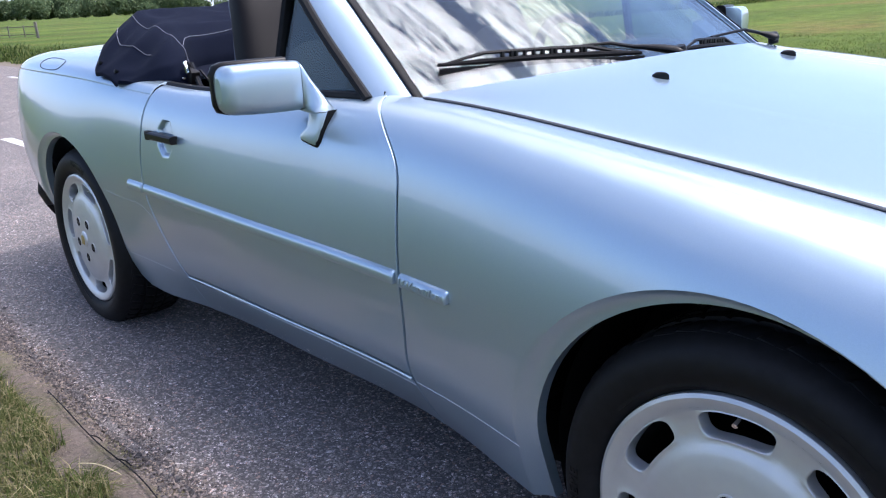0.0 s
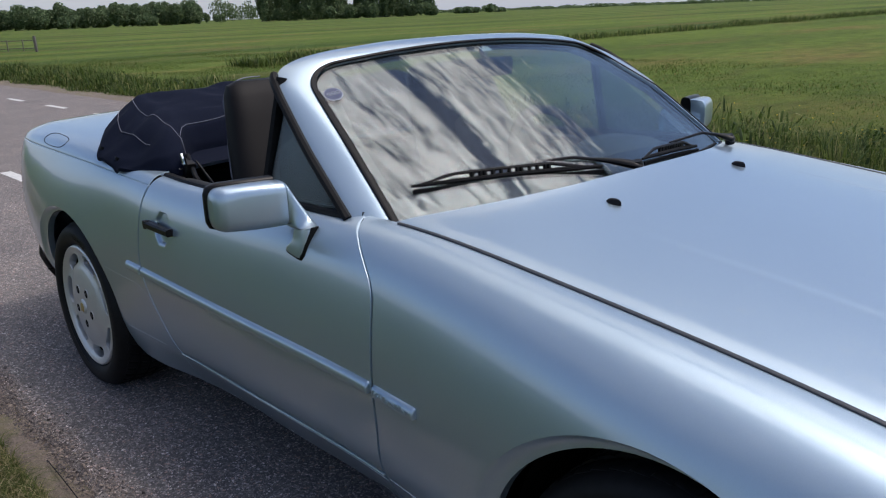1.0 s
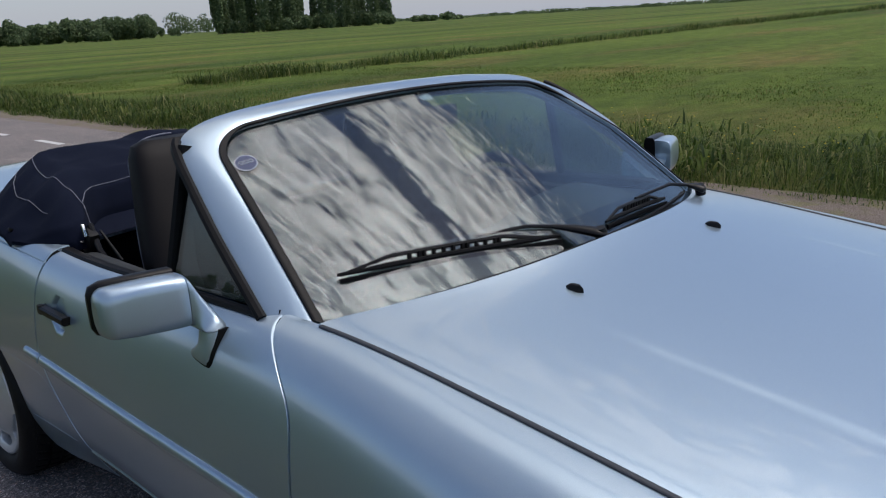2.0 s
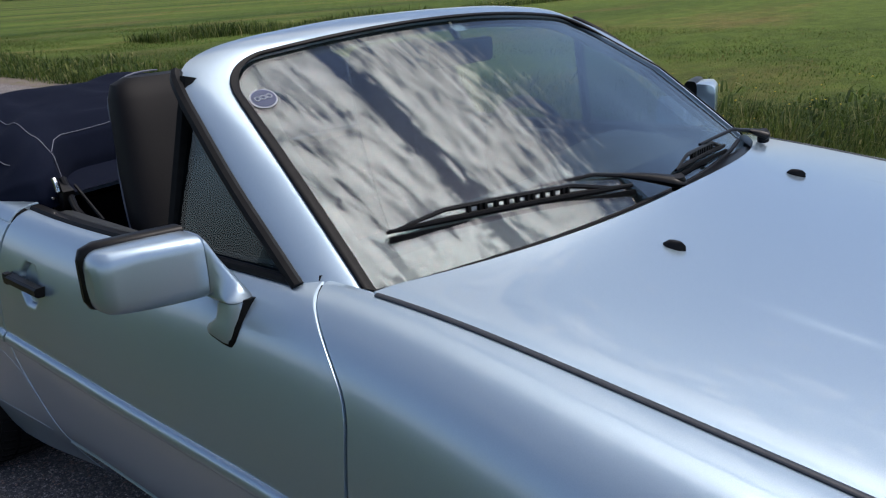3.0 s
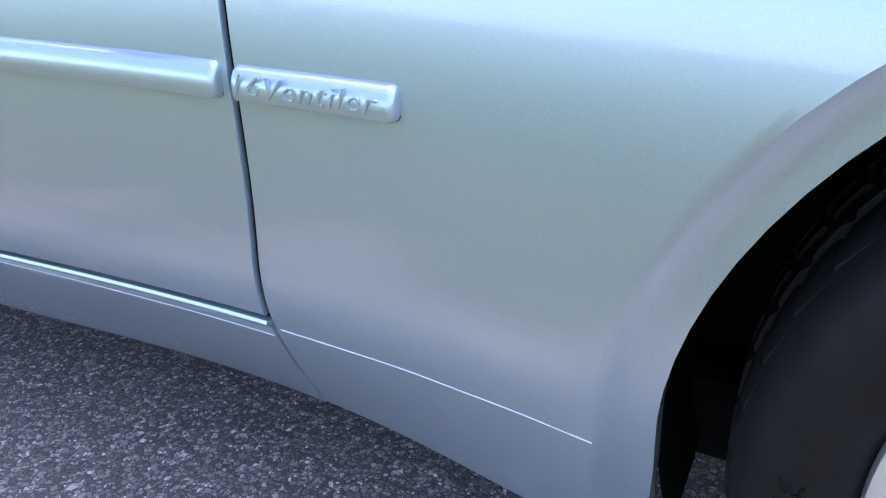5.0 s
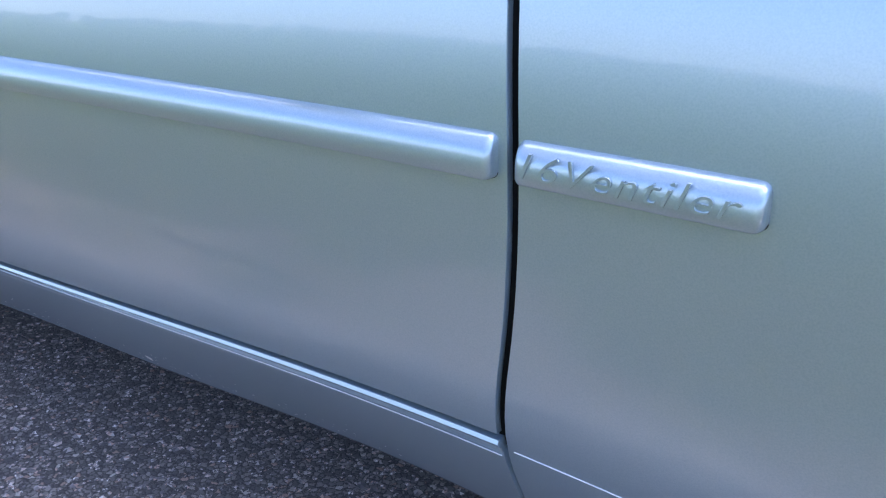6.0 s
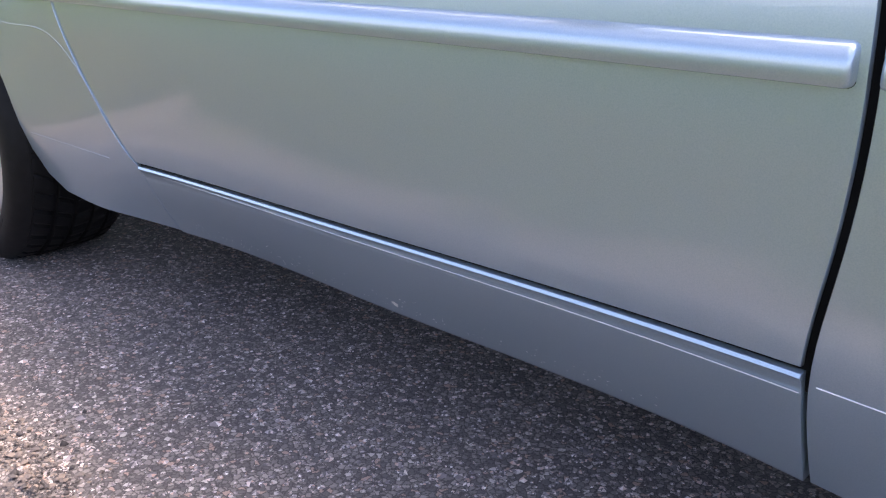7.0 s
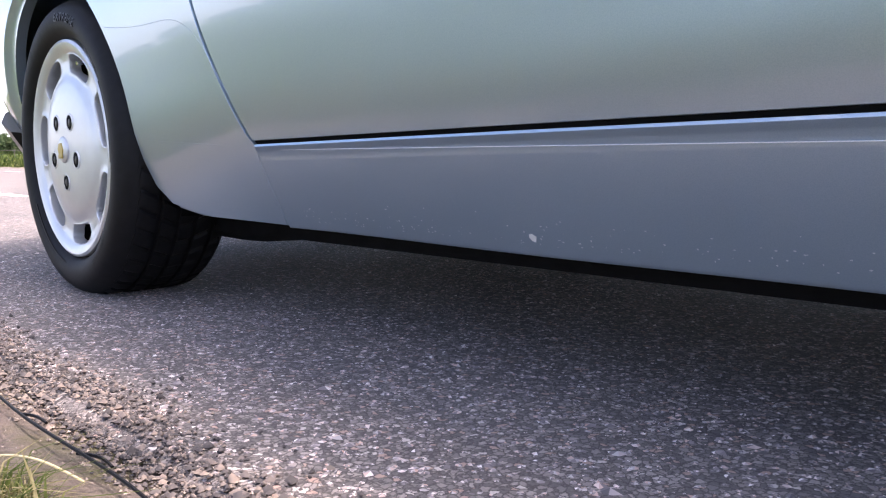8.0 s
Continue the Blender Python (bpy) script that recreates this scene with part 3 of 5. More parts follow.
def wheel(xc, spin, lugs, words):
    geo = face_geo(radians(spin))
    rim = part("wheel", rim_geo(), ALLOY, car, "silver alloy wheel with seven slots")
    rim.location = (xc, WHEEL_Y, .303)
    disc = part("wheel_disc", geo, ALLOY, rim)
    tyre = part("tyre", tyre_geo(), TYRE_RUBBER, rim, "black road tyre")
    part("raised_word", curved_words("EXTREME", .024, .2615, words, .0013), BLACK_PLASTIC, tyre)
    for a0, a1, r in ((words - 58, words - 96, .243), (words + 170, words + 120, .247), (words - 130, words - 150, .262)):
        part("raised_mark", arc_bar(r - .004, r + .003, a0, a1, float(np.interp(r, [.236, .249, .262], [-.0106, -.0164, -.0196]))), TYRE_RUBBER, tyre)
    for k in range(5):
        q = radians(lugs + 72 * k)
        at = Matrix.Translation((.068 * math.cos(q), float(disc_y(.068)), .068 * math.sin(q)))
        # flat black disc draws the shade inside the lug hole
        part("lug_hole_shade", moved(revolve([(0, -.0006), (.0145, -.0009), (.0160, -.0006)], 20), at), UNDERBODY, rim)
        part("lug_rim", moved(revolve([(.0156, -.0002), (.0158, -.0016), (.0168, -.0018), (.0182, -.0012), (.0196, .003)], 24), at), ALLOY, rim)
        part("lug_nut", moved(revolve([(0, -.0014), (.0070, -.0014), (.0085, -.0008)], 6), at), BLACK_PLASTIC, rim)
    part("centre_cap", revolve([(0, -.0235), (.018, -.0228), (.025, -.0205), (.0275, -.018), (.0285, -.014)], 32), ALLOY, rim, "bright centre cap with a small emblem")
    part("cap_emblem", join(revolve([(0, -.0250), (.014, -.0247), (.0175, -.0222)], 6), box(.026, .002, .008, (0, -.0240, -.014), .001)), EMBLEM, rim)
    q = radians(spin + 360 / 7 * 1.5)
    part("valve", tube(np.array([(.187 * math.cos(q), .012, .187 * math.sin(q)), (.184 * math.cos(q), -.001, .184 * math.sin(q))]), .0042, 10), CHROME, rim, "small metal tyre valve")
    part("brake_drum", revolve([(.0, .06), (.12, .06), (.125, .07), (.125, .12), (.0, .12)], 48), UNDERBODY, rim)
    part("rim_well", revolve([(.199, .03), (.194, .06), (.19, .19)], 64), UNDERBODY, rim)
    return rim


for xc in (0.0, -2.42):
    right = wheel(xc, 17 if xc == 0 else -7, 97 if xc == 0 else 54, 200 if xc == 0 else 90)
    left = copy_thing(right, pose(xc, 2 * CENTRE - WHEEL_Y, .303, 0, 0, 180))

# windscreen
def screen(u, w, lift=0.0):
    """The glass: u across from -1 (right) to 1, w up."""
    y = centred(u * (.632 - .072 * w))
    bow = 1 - u**2
    x = -.80 - .44 * w + bow * (.135 - .075 * w)
    z = .842 + .322 * w + bow * (.050 - .004 * w) + .030 * w * (1 - w)
    lean = np.clip((u - .40) / .60, 0, 1) ** 1.5 * np.clip((1.05 - w) / .55, 0, 1)
    x, z = x + .050 * lean, z + .024 * lean
    return np.stack([x + .55 * lift, y, z + .83 * lift], -1)


u, w = np.meshgrid(np.linspace(-1, 1, 41), np.linspace(-.09, 1, 27), indexing="ij")
glass = screen(u, w)
g2 = np.concatenate([glass, screen(u, w, -.005)[:, ::-1]], 1)
part("windscreen", sheet(g2, True), GLASS, car, "clear windscreen reflecting clouds")

# ---- windscreen frame, seals, quarter lights ----
def frame_path(s):
    """Round the glass from the right foot over the top to the left foot: glass-edge u, w for s from 0 to 1."""
    k = np.abs(2 * s - 1)
    turn = np.clip((k - .37) / .14, 0, 1) * np.pi / 2
    u = np.clip(k / .37, 0, 1) * .85 + .15 * np.sin(turn)
    w = .83 + .17 * np.cos(turn) - .83 * np.clip((k - .51) / .49, 0, 1)
    return u * np.sign(2 * s - 1), w


def frame_outer(s):
    sign, k = np.sign(2 * s - 1), np.abs(2 * s - 1)
    x = np.interp(k, (0, .18, .36, .44, .50, .58, .79, 1), (-1.268, -1.272, -1.282, -1.284, -1.268, -1.225, -1.055, -.868))
    y = np.interp(k, (0, .18, .36, .44, .50, .58, .79, 1), (0, .25, .485, .570, .612, .634, .662, .688))
    z = np.interp(k, (0, .18, .36, .44, .50, .58, .79, 1), (1.226, 1.222, 1.202, 1.182, 1.160, 1.128, .983, .846))
    ker = np.ones(9) / 9
    def smooth(q):
        return np.convolve(np.pad(q, 4, mode="edge"), ker, "valid")
    lean = np.clip((k - .46) / .24, 0, 1) * (sign > 0)
    return np.stack([smooth(x + .050 * lean), centred(smooth(sign * y)), smooth(z + .024 * lean)], -1)


S = np.linspace(0, 1, 161)
fu, fw = frame_path(S)
inner_edge = screen(fu * .985, fw * .985 + .0, .004)
outer_edge = frame_outer(S)
mid = (inner_edge + outer_edge) / 2
out_dir = np.stack([.45 * np.ones_like(S), .55 * np.sign(2 * S - 1) * np.clip(np.abs(2 * S - 1) / .44, 0, 1), .75 * np.ones_like(S)], -1)
rows = []
for k in np.linspace(0, 1, 9):
    rows.append(inner_edge * (1 - k) + outer_edge * k + out_dir * (.0085 * np.sin(np.pi * min(1, k * 1.05)) ** .6))
rows.append(outer_edge + np.array([-.004, 0, -.022]))
rows.append(inner_edge + np.array([-.03, 0, -.03]))
rows.insert(0, inner_edge + np.array([-.012, 0, -.014]))
frame_ob = part("windscreen_frame", sheet(np.stack(rows, 1), False), PAINT, car)
seal_rows = [inner_edge + np.array([-.004, 0, -.008])]
for k, up in ((-.06, .004), (.01, .0075), (.05, .0095), (.085, .0105), (.12, .0105), (.14, .009), (.15, .004)):
    seal_rows.append(inner_edge * (1 - k) + outer_edge * k + out_dir * up)
narrow = np.maximum(np.clip((.52 - np.abs(2 * S - 1)) / .12, 0, 1), np.clip((S - .70) / .06, 0, 1) * 1.4)[:, None]
seal_rows = [r * (1 - narrow * .55) + seal_rows[1] * narrow * .55 for r in seal_rows]
part("windscreen_seal", sheet(np.stack(seal_rows, 1), False), BLACK_RUBBER, frame_ob, "black rubber glazing seal")
edge_band = np.stack([screen(fu * q1, fw * q1 - .01 * (1 - q1), -.0065) for q1 in (1.0, .965, .935)], 1)
part("glass_side_border", sheet(edge_band, True), BLACK_PLASTIC, frame_ob)
k = np.abs(2 * S - 1)
for lo, hi in ((0, 40), (121, 161)):
    part("door_seal", tube(outer_edge[lo:hi] + np.array([-.006, 0, .002]) + np.stack([0 * S[lo:hi], .004 * np.sign(2 * S[lo:hi] - 1), 0 * S[lo:hi]], -1), .011, 8), BLACK_RUBBER, frame_ob, "black rubber door seal")
# black printed border at the foot of the glass
u = np.linspace(-1, 1, 61)
band = np.stack([screen(u, 0 * u + w, -.007) for w in (-.09, 0, .085)], 1)
part("glass_border", sheet(band, True), BLACK_PLASTIC, car, "black printed border of the windscreen")
u = np.linspace(-.975, .90, 61)
part("foot_seal", tube(screen(u, -.052 + .052 * np.abs(u) ** 2.5, .002), .0050, 8), BLACK_RUBBER, car, "black rubber strip at the foot of the windscreen")
# dark rubber between bonnet and fender
xs = np.linspace(-.748, .72, 90)
gap_line = np.stack([xs, -(hood_seam_y(xs) - .004), RAILS[8][1](xs) + .0015], -1)
bonnet_seal = tube(gap_line, .0056, 10, .5)
both("bonnet_seal", bonnet_seal, SLATE_RUBBER, "dark rubber strip between bonnet and fender")
# cowl under the bonnet's rear edge
yy = centred(np.linspace(-.66, .66, 61))
cowl = np.stack([np.stack([cowl_x(yy) + dx, yy, hood_z(cowl_x(yy), np.clip(yy, -.64, .69)) + dz], -1) for dx, dz in ((.05, -.03), (-.01, -.028), (-.07, -.030), (-.15, -.08))], 1)
part("cowl", sheet(cowl, True), BLACK_PLASTIC, car)


def quarter_light():
    a, b, c = np.array((-1.236, -.609, 1.140)), np.array((-1.238, -.694, .846)), np.array((-.885, -.684, .850))
    tri = [a, b, c, a + (0, .005, 0), b + (0, .005, 0), c + (0, .005, 0)]
    glass = tri, [(0, 2, 1), (3, 4, 5)]
    post = tube(np.stack([a + (.0, .0, .01), b + (-.004, 0, -.03)]), .013, 8, 1.3)
    foot = tube(np.stack([b + (0, -.003, .011), c + (-.005, -.003, .012)]), .010, 8, 1.0)
    return glass, post, foot


ql_glass, ql_post, ql_foot = quarter_light()
for glass_geo, post_geo, foot_geo, door in ((ql_glass, ql_post, ql_foot, door_right), (mirrored(ql_glass), mirrored(ql_post), mirrored(ql_foot), door_left)):
    q = part("quarter_light", glass_geo, DARK_GLASS, door, "dark triangular quarter window")
    part("quarter_light_post", post_geo, BLACK_RUBBER, door, "black upright window post")
    part("quarter_light_foot", foot_geo, BLACK_RUBBER, door)
# rubber along the door's upper edge
xs = np.linspace(-1.782, -.86, 60)
belt = skin(xs, 8.0 + 0 * xs)
belt_geo = sheet(np.stack([belt + np.array(o) for o in ((0, -.001, .000), (0, .004, .007), (0, .018, .008), (0, .030, .002), (0, .034, -.03))], 1), True)
part("belt_rubber", belt_geo, BLACK_RUBBER, door_right, "black rubber window sill strip")
part("belt_rubber", mirrored(belt_geo), BLACK_RUBBER, door_left, "black rubber window sill strip")


# ---- side mouldings, badge, handles ----
def moulding(x0, x1, half=.0144, proud=.0120):
    edge = np.array([0, .0002, .0007, .0015, .0026, .0040, .0056])
    xs = np.concatenate([x0 + edge, np.linspace(x0 + .008, x1 - .008, 50), x1 - edge[::-1]])
    d = np.clip(np.minimum(xs - x0, x1 - xs) / .0056, 0, 1)
    corner = 1 - np.sqrt(1 - (1 - d) ** 2)
    zc = .5465 + (xs + .69) * (-.0155)
    prof = [(-1, 0), (-.97, .55), (-.90, .88), (-.78, .98), (-.3, 1.0), (.15, .97), (.45, .84), (.75, .60), (.94, .32), (1, 0)]
    rows = []
    for a, b in prof:
        p = skin(xs, level(xs, zc + a * (half - .0042 * corner)))
        p[:, 1] -= b * proud * (1 - .55 * corner) - .001
        rows.append(p)
    g = np.stack(rows, 1)
    # rounded ends
    e0, e1 = g[:1].copy(), g[-1:].copy()
    e0[..., 1] = g[:1, :1, 1] + .002
    e1[..., 1] = g[-1:, :1, 1] + .002
    e0[..., 0] -= .0008
    e1[..., 0] += .0008
    return sheet(np.concatenate([e0, g, e1], 0))


def moulding_gasket(x0, x1):
    return moulding(x0 - .0012, x1 + .0006, .0149, .0018)


both("moulding_gasket", moulding_gasket(-1.934, -1.834), BLACK_RUBBER)
both("moulding_gasket", moulding_gasket(-1.825, -.699), BLACK_RUBBER)
both("moulding_gasket", moulding(-.6852, -.5424, .0136, .0018), BLACK_RUBBER)
both("side_moulding", moulding(-1.934, -1.834), PAINT, "short body-coloured rubbing strip on the rear quarter")
for door, flip in ((door_right, False), (door_left, True)):
    g = moulding(-1.825, -.699)
    part("side_moulding", mirrored(g) if flip else g, PAINT, door, "body-coloured rubbing strip along the door")
badge_r, badge_l = both("side_badge", moulding(-.684, -.543, .0131), PAINT, "body-coloured badge strip with raised lettering")


words = lettering("16Ventiler", .0225, .0008, 0.0, -.00028)
wx = np.array([v[0] for v in words[0]])
fit_x = .121 / (wx.max() - wx.min())
wv = np.array(words[0])
lx = -.6755 + (wv[:, 0] - wx.min()) * fit_x + (wv[:, 1] - .0073) * .38
lz = .5470 + (lx + .69) * (-.0155) + (wv[:, 1] - .0073) * 1.0
ly = skin(lx, level(lx, lz))[:, 1] - .0112 - wv[:, 2]
laid = np.stack([lx, ly, lz], -1)
part("raised_lettering", (laid, words[1]), PAINT, badge_r)


def handle_geo():
    xs = np.linspace(-1.748, -1.598, 16)
    base = skin(xs, level(xs, .724 + 0 * xs + (xs + 1.67) * -.02))
    rows = []
    for a, b in ((-1, .002), (-1, .016), (-.6, .021), (.6, .021), (1, .016), (1, .002)):
        p = base.copy()
        p[:, 2] += a * .0105
        p[:, 1] -= b
        rows.append(p)
    g = np.stack(rows, 1)
    e0, e1 = g[:1].copy(), g[-1:].copy()
    e0[..., 1], e1[..., 1] = g[:1, :1, 1] + .004, g[-1:, :1, 1] + .004
    return sheet(np.concatenate([e0, g, e1], 0), False)


for door, flip in ((door_right, False), (door_left, True)):
    g = handle_geo()
    h = part("door_handle", mirrored(g) if flip else g, BLACK_PLASTIC, door, "black pull handle over a finger recess")
    sign = -1 if not flip else 1
    lock = moved(revolve([(0, 0), (.0085, 0), (.0095, .002), (.0095, .012)], 20), pose(-1.744, sign * .8085, .7255, 0, 0, 0 if not flip else 180))
    part("lock_cylinder", lock, BLACK_PLASTIC, door)
    pad = box(.022, .016, .026, (-1.744, sign * .801, .7255), .005)
    part("lock_block", pad, BLACK_PLASTIC, door)


# ---- door mirrors ----
def ring_at(c, hx, hz, n=28, power=3.2):
    a = np.linspace(0, 2 * np.pi, n, endpoint=False)
    ca, sa = np.cos(a), np.sin(a)
    return np.stack([c[0] + hx * np.sign(ca) * np.abs(ca) ** (2 / power), np.full(n, c[1]), c[2] + hz * np.sign(sa) * np.abs(sa) ** (2 / power)], -1)


def mirror_line(y):
    """The middle of the mirror's head, which sweeps back towards its outer end."""
    return -1.046 + .26 * (y + .77)


def mirror_geo():
    cz = .8885
    shell = []
    for k in np.linspace(0, 1, 9):
        round_off = math.sqrt(max(0.0, 1 - (1 - k) ** 2))
        y = -.9165 + .024 * k
        shell.append(ring_at((mirror_line(y), y, cz), .012 + .0230 * round_off, .026 + .0240 * round_off, 28, 2.4 + 1.2 * k))
    for y, hx, hz in ((-.86, .0390, .0512), (-.82, .0425, .0520), (-.79, .0440, .0520), (-.772, .0445, .0515), (-.7695, .0435, .0505)):
        shell.append(ring_at((mirror_line(y), y, cz), hx, hz, 28, 4.6))
    n = 28
    q = np.linspace(0, 2 * np.pi, n, endpoint=False)
    cq, sq = np.sign(np.cos(q)) * np.abs(np.cos(q)) ** .6, np.sign(np.sin(q)) * np.abs(np.sin(q)) ** .6
    head = ring_at((mirror_line(-.768), -.768, cz), .0425, .0495, 28, 4.2)

    def flat_ring(x, y, z, hx, hy, tilt=0.0):
        return np.stack([x + hx * cq, y + hy * sq, z + tilt * cq], -1)

    top = flat_ring(-.982, -.740, .834, .027, .023, .002)
    arm = [head, ring_at((mirror_line(-.766), -.766, cz), .0440, .0510, 28, 4.2), head * .95 + top * .05 + np.array([.001, .004, .0]), head * .66 + top * .34, head * .33 + top * .67, top]
    foot = [top + np.array([0, 0, -.0015]), flat_ring(-.982, -.742, .818, .0275, .024, .002), flat_ring(-.985, -.744, .800, .028, .025, -.002), flat_ring(-.996, -.750, .782, .036, .025, -.006), flat_ring(-1.000, -.752, .7735, .036, .022, -.007)]
    gasket = [flat_ring(-.9755, -.727, .836, .0265, .020, .002), flat_ring(-.9775, -.734, .818, .0275, .024, .002), flat_ring(-.984, -.740, .800, .031, .026, -.002), flat_ring(-.9955, -.747, .780, .0395, .0265, -.007), flat_ring(-.9995, -.750, .769, .038, .0225, -.008)]
    return closed_loft(shell), closed_loft(arm, True), closed_loft(foot, True), closed_loft(gasket, True)


mirror_shell, mirror_arm, mirror_foot, foot_gasket = mirror_geo()
m_back = closed_loft([ring_at((mirror_line(y) - .030, y, .8905), hx, hz, 28, power) for y, hx, hz, power in ((-.917, .004, .034, 3.2), (-.910, .012, .048, 3.6), (-.89, .018, .0545, 4.2), (-.82, .020, .0560, 4.4), (-.767, .020, .0560, 4.4))])
for door, f, h in ((door_right, lambda g: g, lambda g: g), (door_left, lambda g: moved(mirrored(g), pose(.125, -.012, .036)), lambda g: moved(mirrored(g), pose(.04, -.015, .0)))):
    shell_ob = part("mirror_housing", f(mirror_shell), PAINT, door, "body-coloured door mirror housing", 75)
    part("mirror_arm", h(mirror_arm), PAINT, door, "", 75)
    part("mirror_foot", h(mirror_foot), PAINT, door, "", 60)
    part("mirror_rim", f(m_back), BLACK_PLASTIC, door, "black plastic mirror surround")
    part("foot_gasket", h(foot_gasket), BLACK_RUBBER, door)

stalk = curve_points([(-.922, .812, .920), (-.930, .800, .885), (-.938, .785, .855), (-.945, .765, .835)], 14)
part("mirror_stalk", tube(stalk, np.linspace(.030, .024, 14), 12), PAINT, door_left)


# ---- washer jets and wipers ----
for y in (-.262, .292):
    x = -.478
    z = hood_z(np.array(x), np.array(y))
    jet = closed_loft([np.array([(x + a * .019 * k, y + b * .0095 * k, z + h) for a, b in ((1, 0), (.5, .8), (-.5, 1), (-1, .5), (-1, -.5), (-.5, -1), (.5, -.8))]) for k, h in ((1, -.003), (.95, .006), (.6, .011), (.2, .012))], True)
    part("washer_jet", jet, BLACK_PLASTIC, hood, "black washer jet")


def wiper(pivot, elbow, knee, mid, tip, heel, name_label):
    """A broad flat lever, a thin kinked arm, and a blade whose upper bow is an open ladder."""
    lever = curve_points([np.array(pivot) + (.012, .006, 0), np.array(pivot) * .5 + np.array(elbow) * .5 + (0, 0, .003), elbow], 14)
    way = np.stack([np.interp(np.linspace(0, 2, 25), range(3), np.array([elbow, knee, mid])[:, k]) for k in range(3)], -1)
    piv = part("wiper", join(tube(lever, np.interp(np.linspace(0, 1, 14), (0, .12, .5, 1), (.010, .0215, .0175, .0085)), 12, .55), tube(way, np.linspace(.0062, .0042, 25), 8, .8)), BLACK_PLASTIC, car, name_label)
    part("wiper_spindle", moved(revolve([(0, -.016), (.011, -.016), (.014, -.008), (.014, .012), (0, .014)], 20), Matrix.Translation(np.array(pivot)) @ pose(0, 0, 0, -75)), BLACK_PLASTIC, piv)
    line = curve_points([heel, (np.array(heel) + np.array(tip)) / 2 + (0.002, 0, .004), tip], 48)
    part("wiper_blade", tube(line, np.interp(np.linspace(0, 1, 48), (0, .15, .8, 1), (.0035, .0058, .0052, .0030)), 8, 1.15), BLACK_RUBBER, piv)
    part("wiper_rubber", tube(line + np.array([.006, 0, -.012]), .0030, 6, 1.9), BLACK_RUBBER, piv)
    rise = np.clip(np.minimum(np.arange(48) - 4, 46 - np.arange(48)) / 9, 0, 1)[:, None]
    bow = (line + rise * np.array([-.004, 0, .0170]))[5:47]
    part("wiper_bow", tube(bow, np.interp(np.linspace(0, 1, 42), (0, .7, 1), (.0050, .0046, .0028)), 6), BLACK_PLASTIC, piv)
    for k in (14, 15, 17, 19, 21, 22, 24, 26, 28, 30, 31, 33):
        part("bow_link", box(.007, .008, .018, tuple(line[k] + np.array([-.002, 0, .009])), .001), BLACK_PLASTIC, piv)
    return piv


def on_glass(u, w, lift=.012):
    return tuple(screen(np.array(u), np.array(w), lift))


wiper((-.605, .015, .902), (-.700, -.035, .917), (-.722, -.105, .930), (-.776, -.264, .927), on_glass(-.885, .150), on_glass(-.12, .012), "black wiper resting low on the glass")
wiper((-.642, .545, .898), (-.668, .518, .914), (-.680, .450, .927), on_glass(.42, .035, .026), on_glass(.14, -.002), on_glass(.66, -.005), "black wiper resting low on the glass")

# round sticker with unreadable marks, and a small paper label
def disc_on_glass(u, w, r, lift, steps=28):
    c = np.array(on_glass(u, w, lift))
    du = np.array(on_glass(u + .01, w, lift)) - c
    dw = np.array(on_glass(u, w + .01, lift)) - c
    du, dw = du / np.linalg.norm(du), dw / np.linalg.norm(dw)
    a = np.linspace(0, 2 * np.pi, steps, endpoint=False)
    return c, du, dw, ([tuple(c + r * (np.cos(q) * du + np.sin(q) * dw)) for q in a], [tuple(range(steps))])


STICKER_BLUE = material("sticker_blue", (.035, .05, .11), .5)
STICKER_WHITE = material("sticker_white", (.42, .46, .50), .6)
c, du, dw, disc = disc_on_glass(-.93, .785, .025, .0015)
sticker = part("round_sticker", disc, STICKER_WHITE, car, "round blue and white windscreen sticker")
part("sticker_field", disc_on_glass(-.93, .785, .0225, .0022)[3], STICKER_BLUE, sticker)
for k in (-1, 0, 1):
    p0 = c + du * (.0115 * k) + dw * .001
    loop = np.array([p0 + .0046 * (np.cos(q) * du + np.sin(q) * dw * 1.1) + .0016 * np.cross(du, dw) for q in np.linspace(0, 2 * np.pi, 17)])
    part("sticker_mark", tube(loop, .0009, 5, 1.0, tuple(np.cross(du, dw))), STICKER_WHITE, sticker)
c, du, dw, _ = disc_on_glass(.01, .935, .01, -.006)
part("paper_label", ([tuple(c + a * du * .02 + b * dw * .012) for a, b in ((-1, -1), (1, -1), (1, 1), (-1, 1))], [(0, 1, 2, 3)]), STICKER_WHITE, car, "small white paper label on the windscreen")


# ---- cabin ----
part("cabin_tub", join(box(1.5, 1.30, .03, (-1.25, 0, .29), .01), box(.04, 1.30, .55, (-1.86, 0, .56), .01), box(.05, 1.3, .40, (-.60, 0, .56), .01)), UNDERBODY, car)
for side, door in ((-1, door_right), (1, door_left)):
    card = box(.93, .05, .48, (-1.30, side * .655, .60), .02)
    part("door_card", card, DARK_TRIM, door, "grey inner door panel")
    part("armrest", box(.40, .06, .06, (-1.33, side * .61, .62), .025, None, 4), LEATHER, door)
dash_sections = []
for y in np.linspace(-.63, .63, 31):
    hood_up = .045 * math.exp(-((y - .36) / .16) ** 4)
    dash_sections.append(np.array([(-.70, y, .80), (-.78, y, .845), (-.86, y, .860 + hood_up), (-.97, y, .855 + hood_up * 1.2), (-1.03, y, .835 + hood_up), (-1.05, y, .79), (-1.02, y, .66), (-.95, y, .50), (-.66, y, .50)]))
part("dashboard", closed_loft([d for d in dash_sections], True), DARK_TRIM, car, "dark grey padded dashboard")


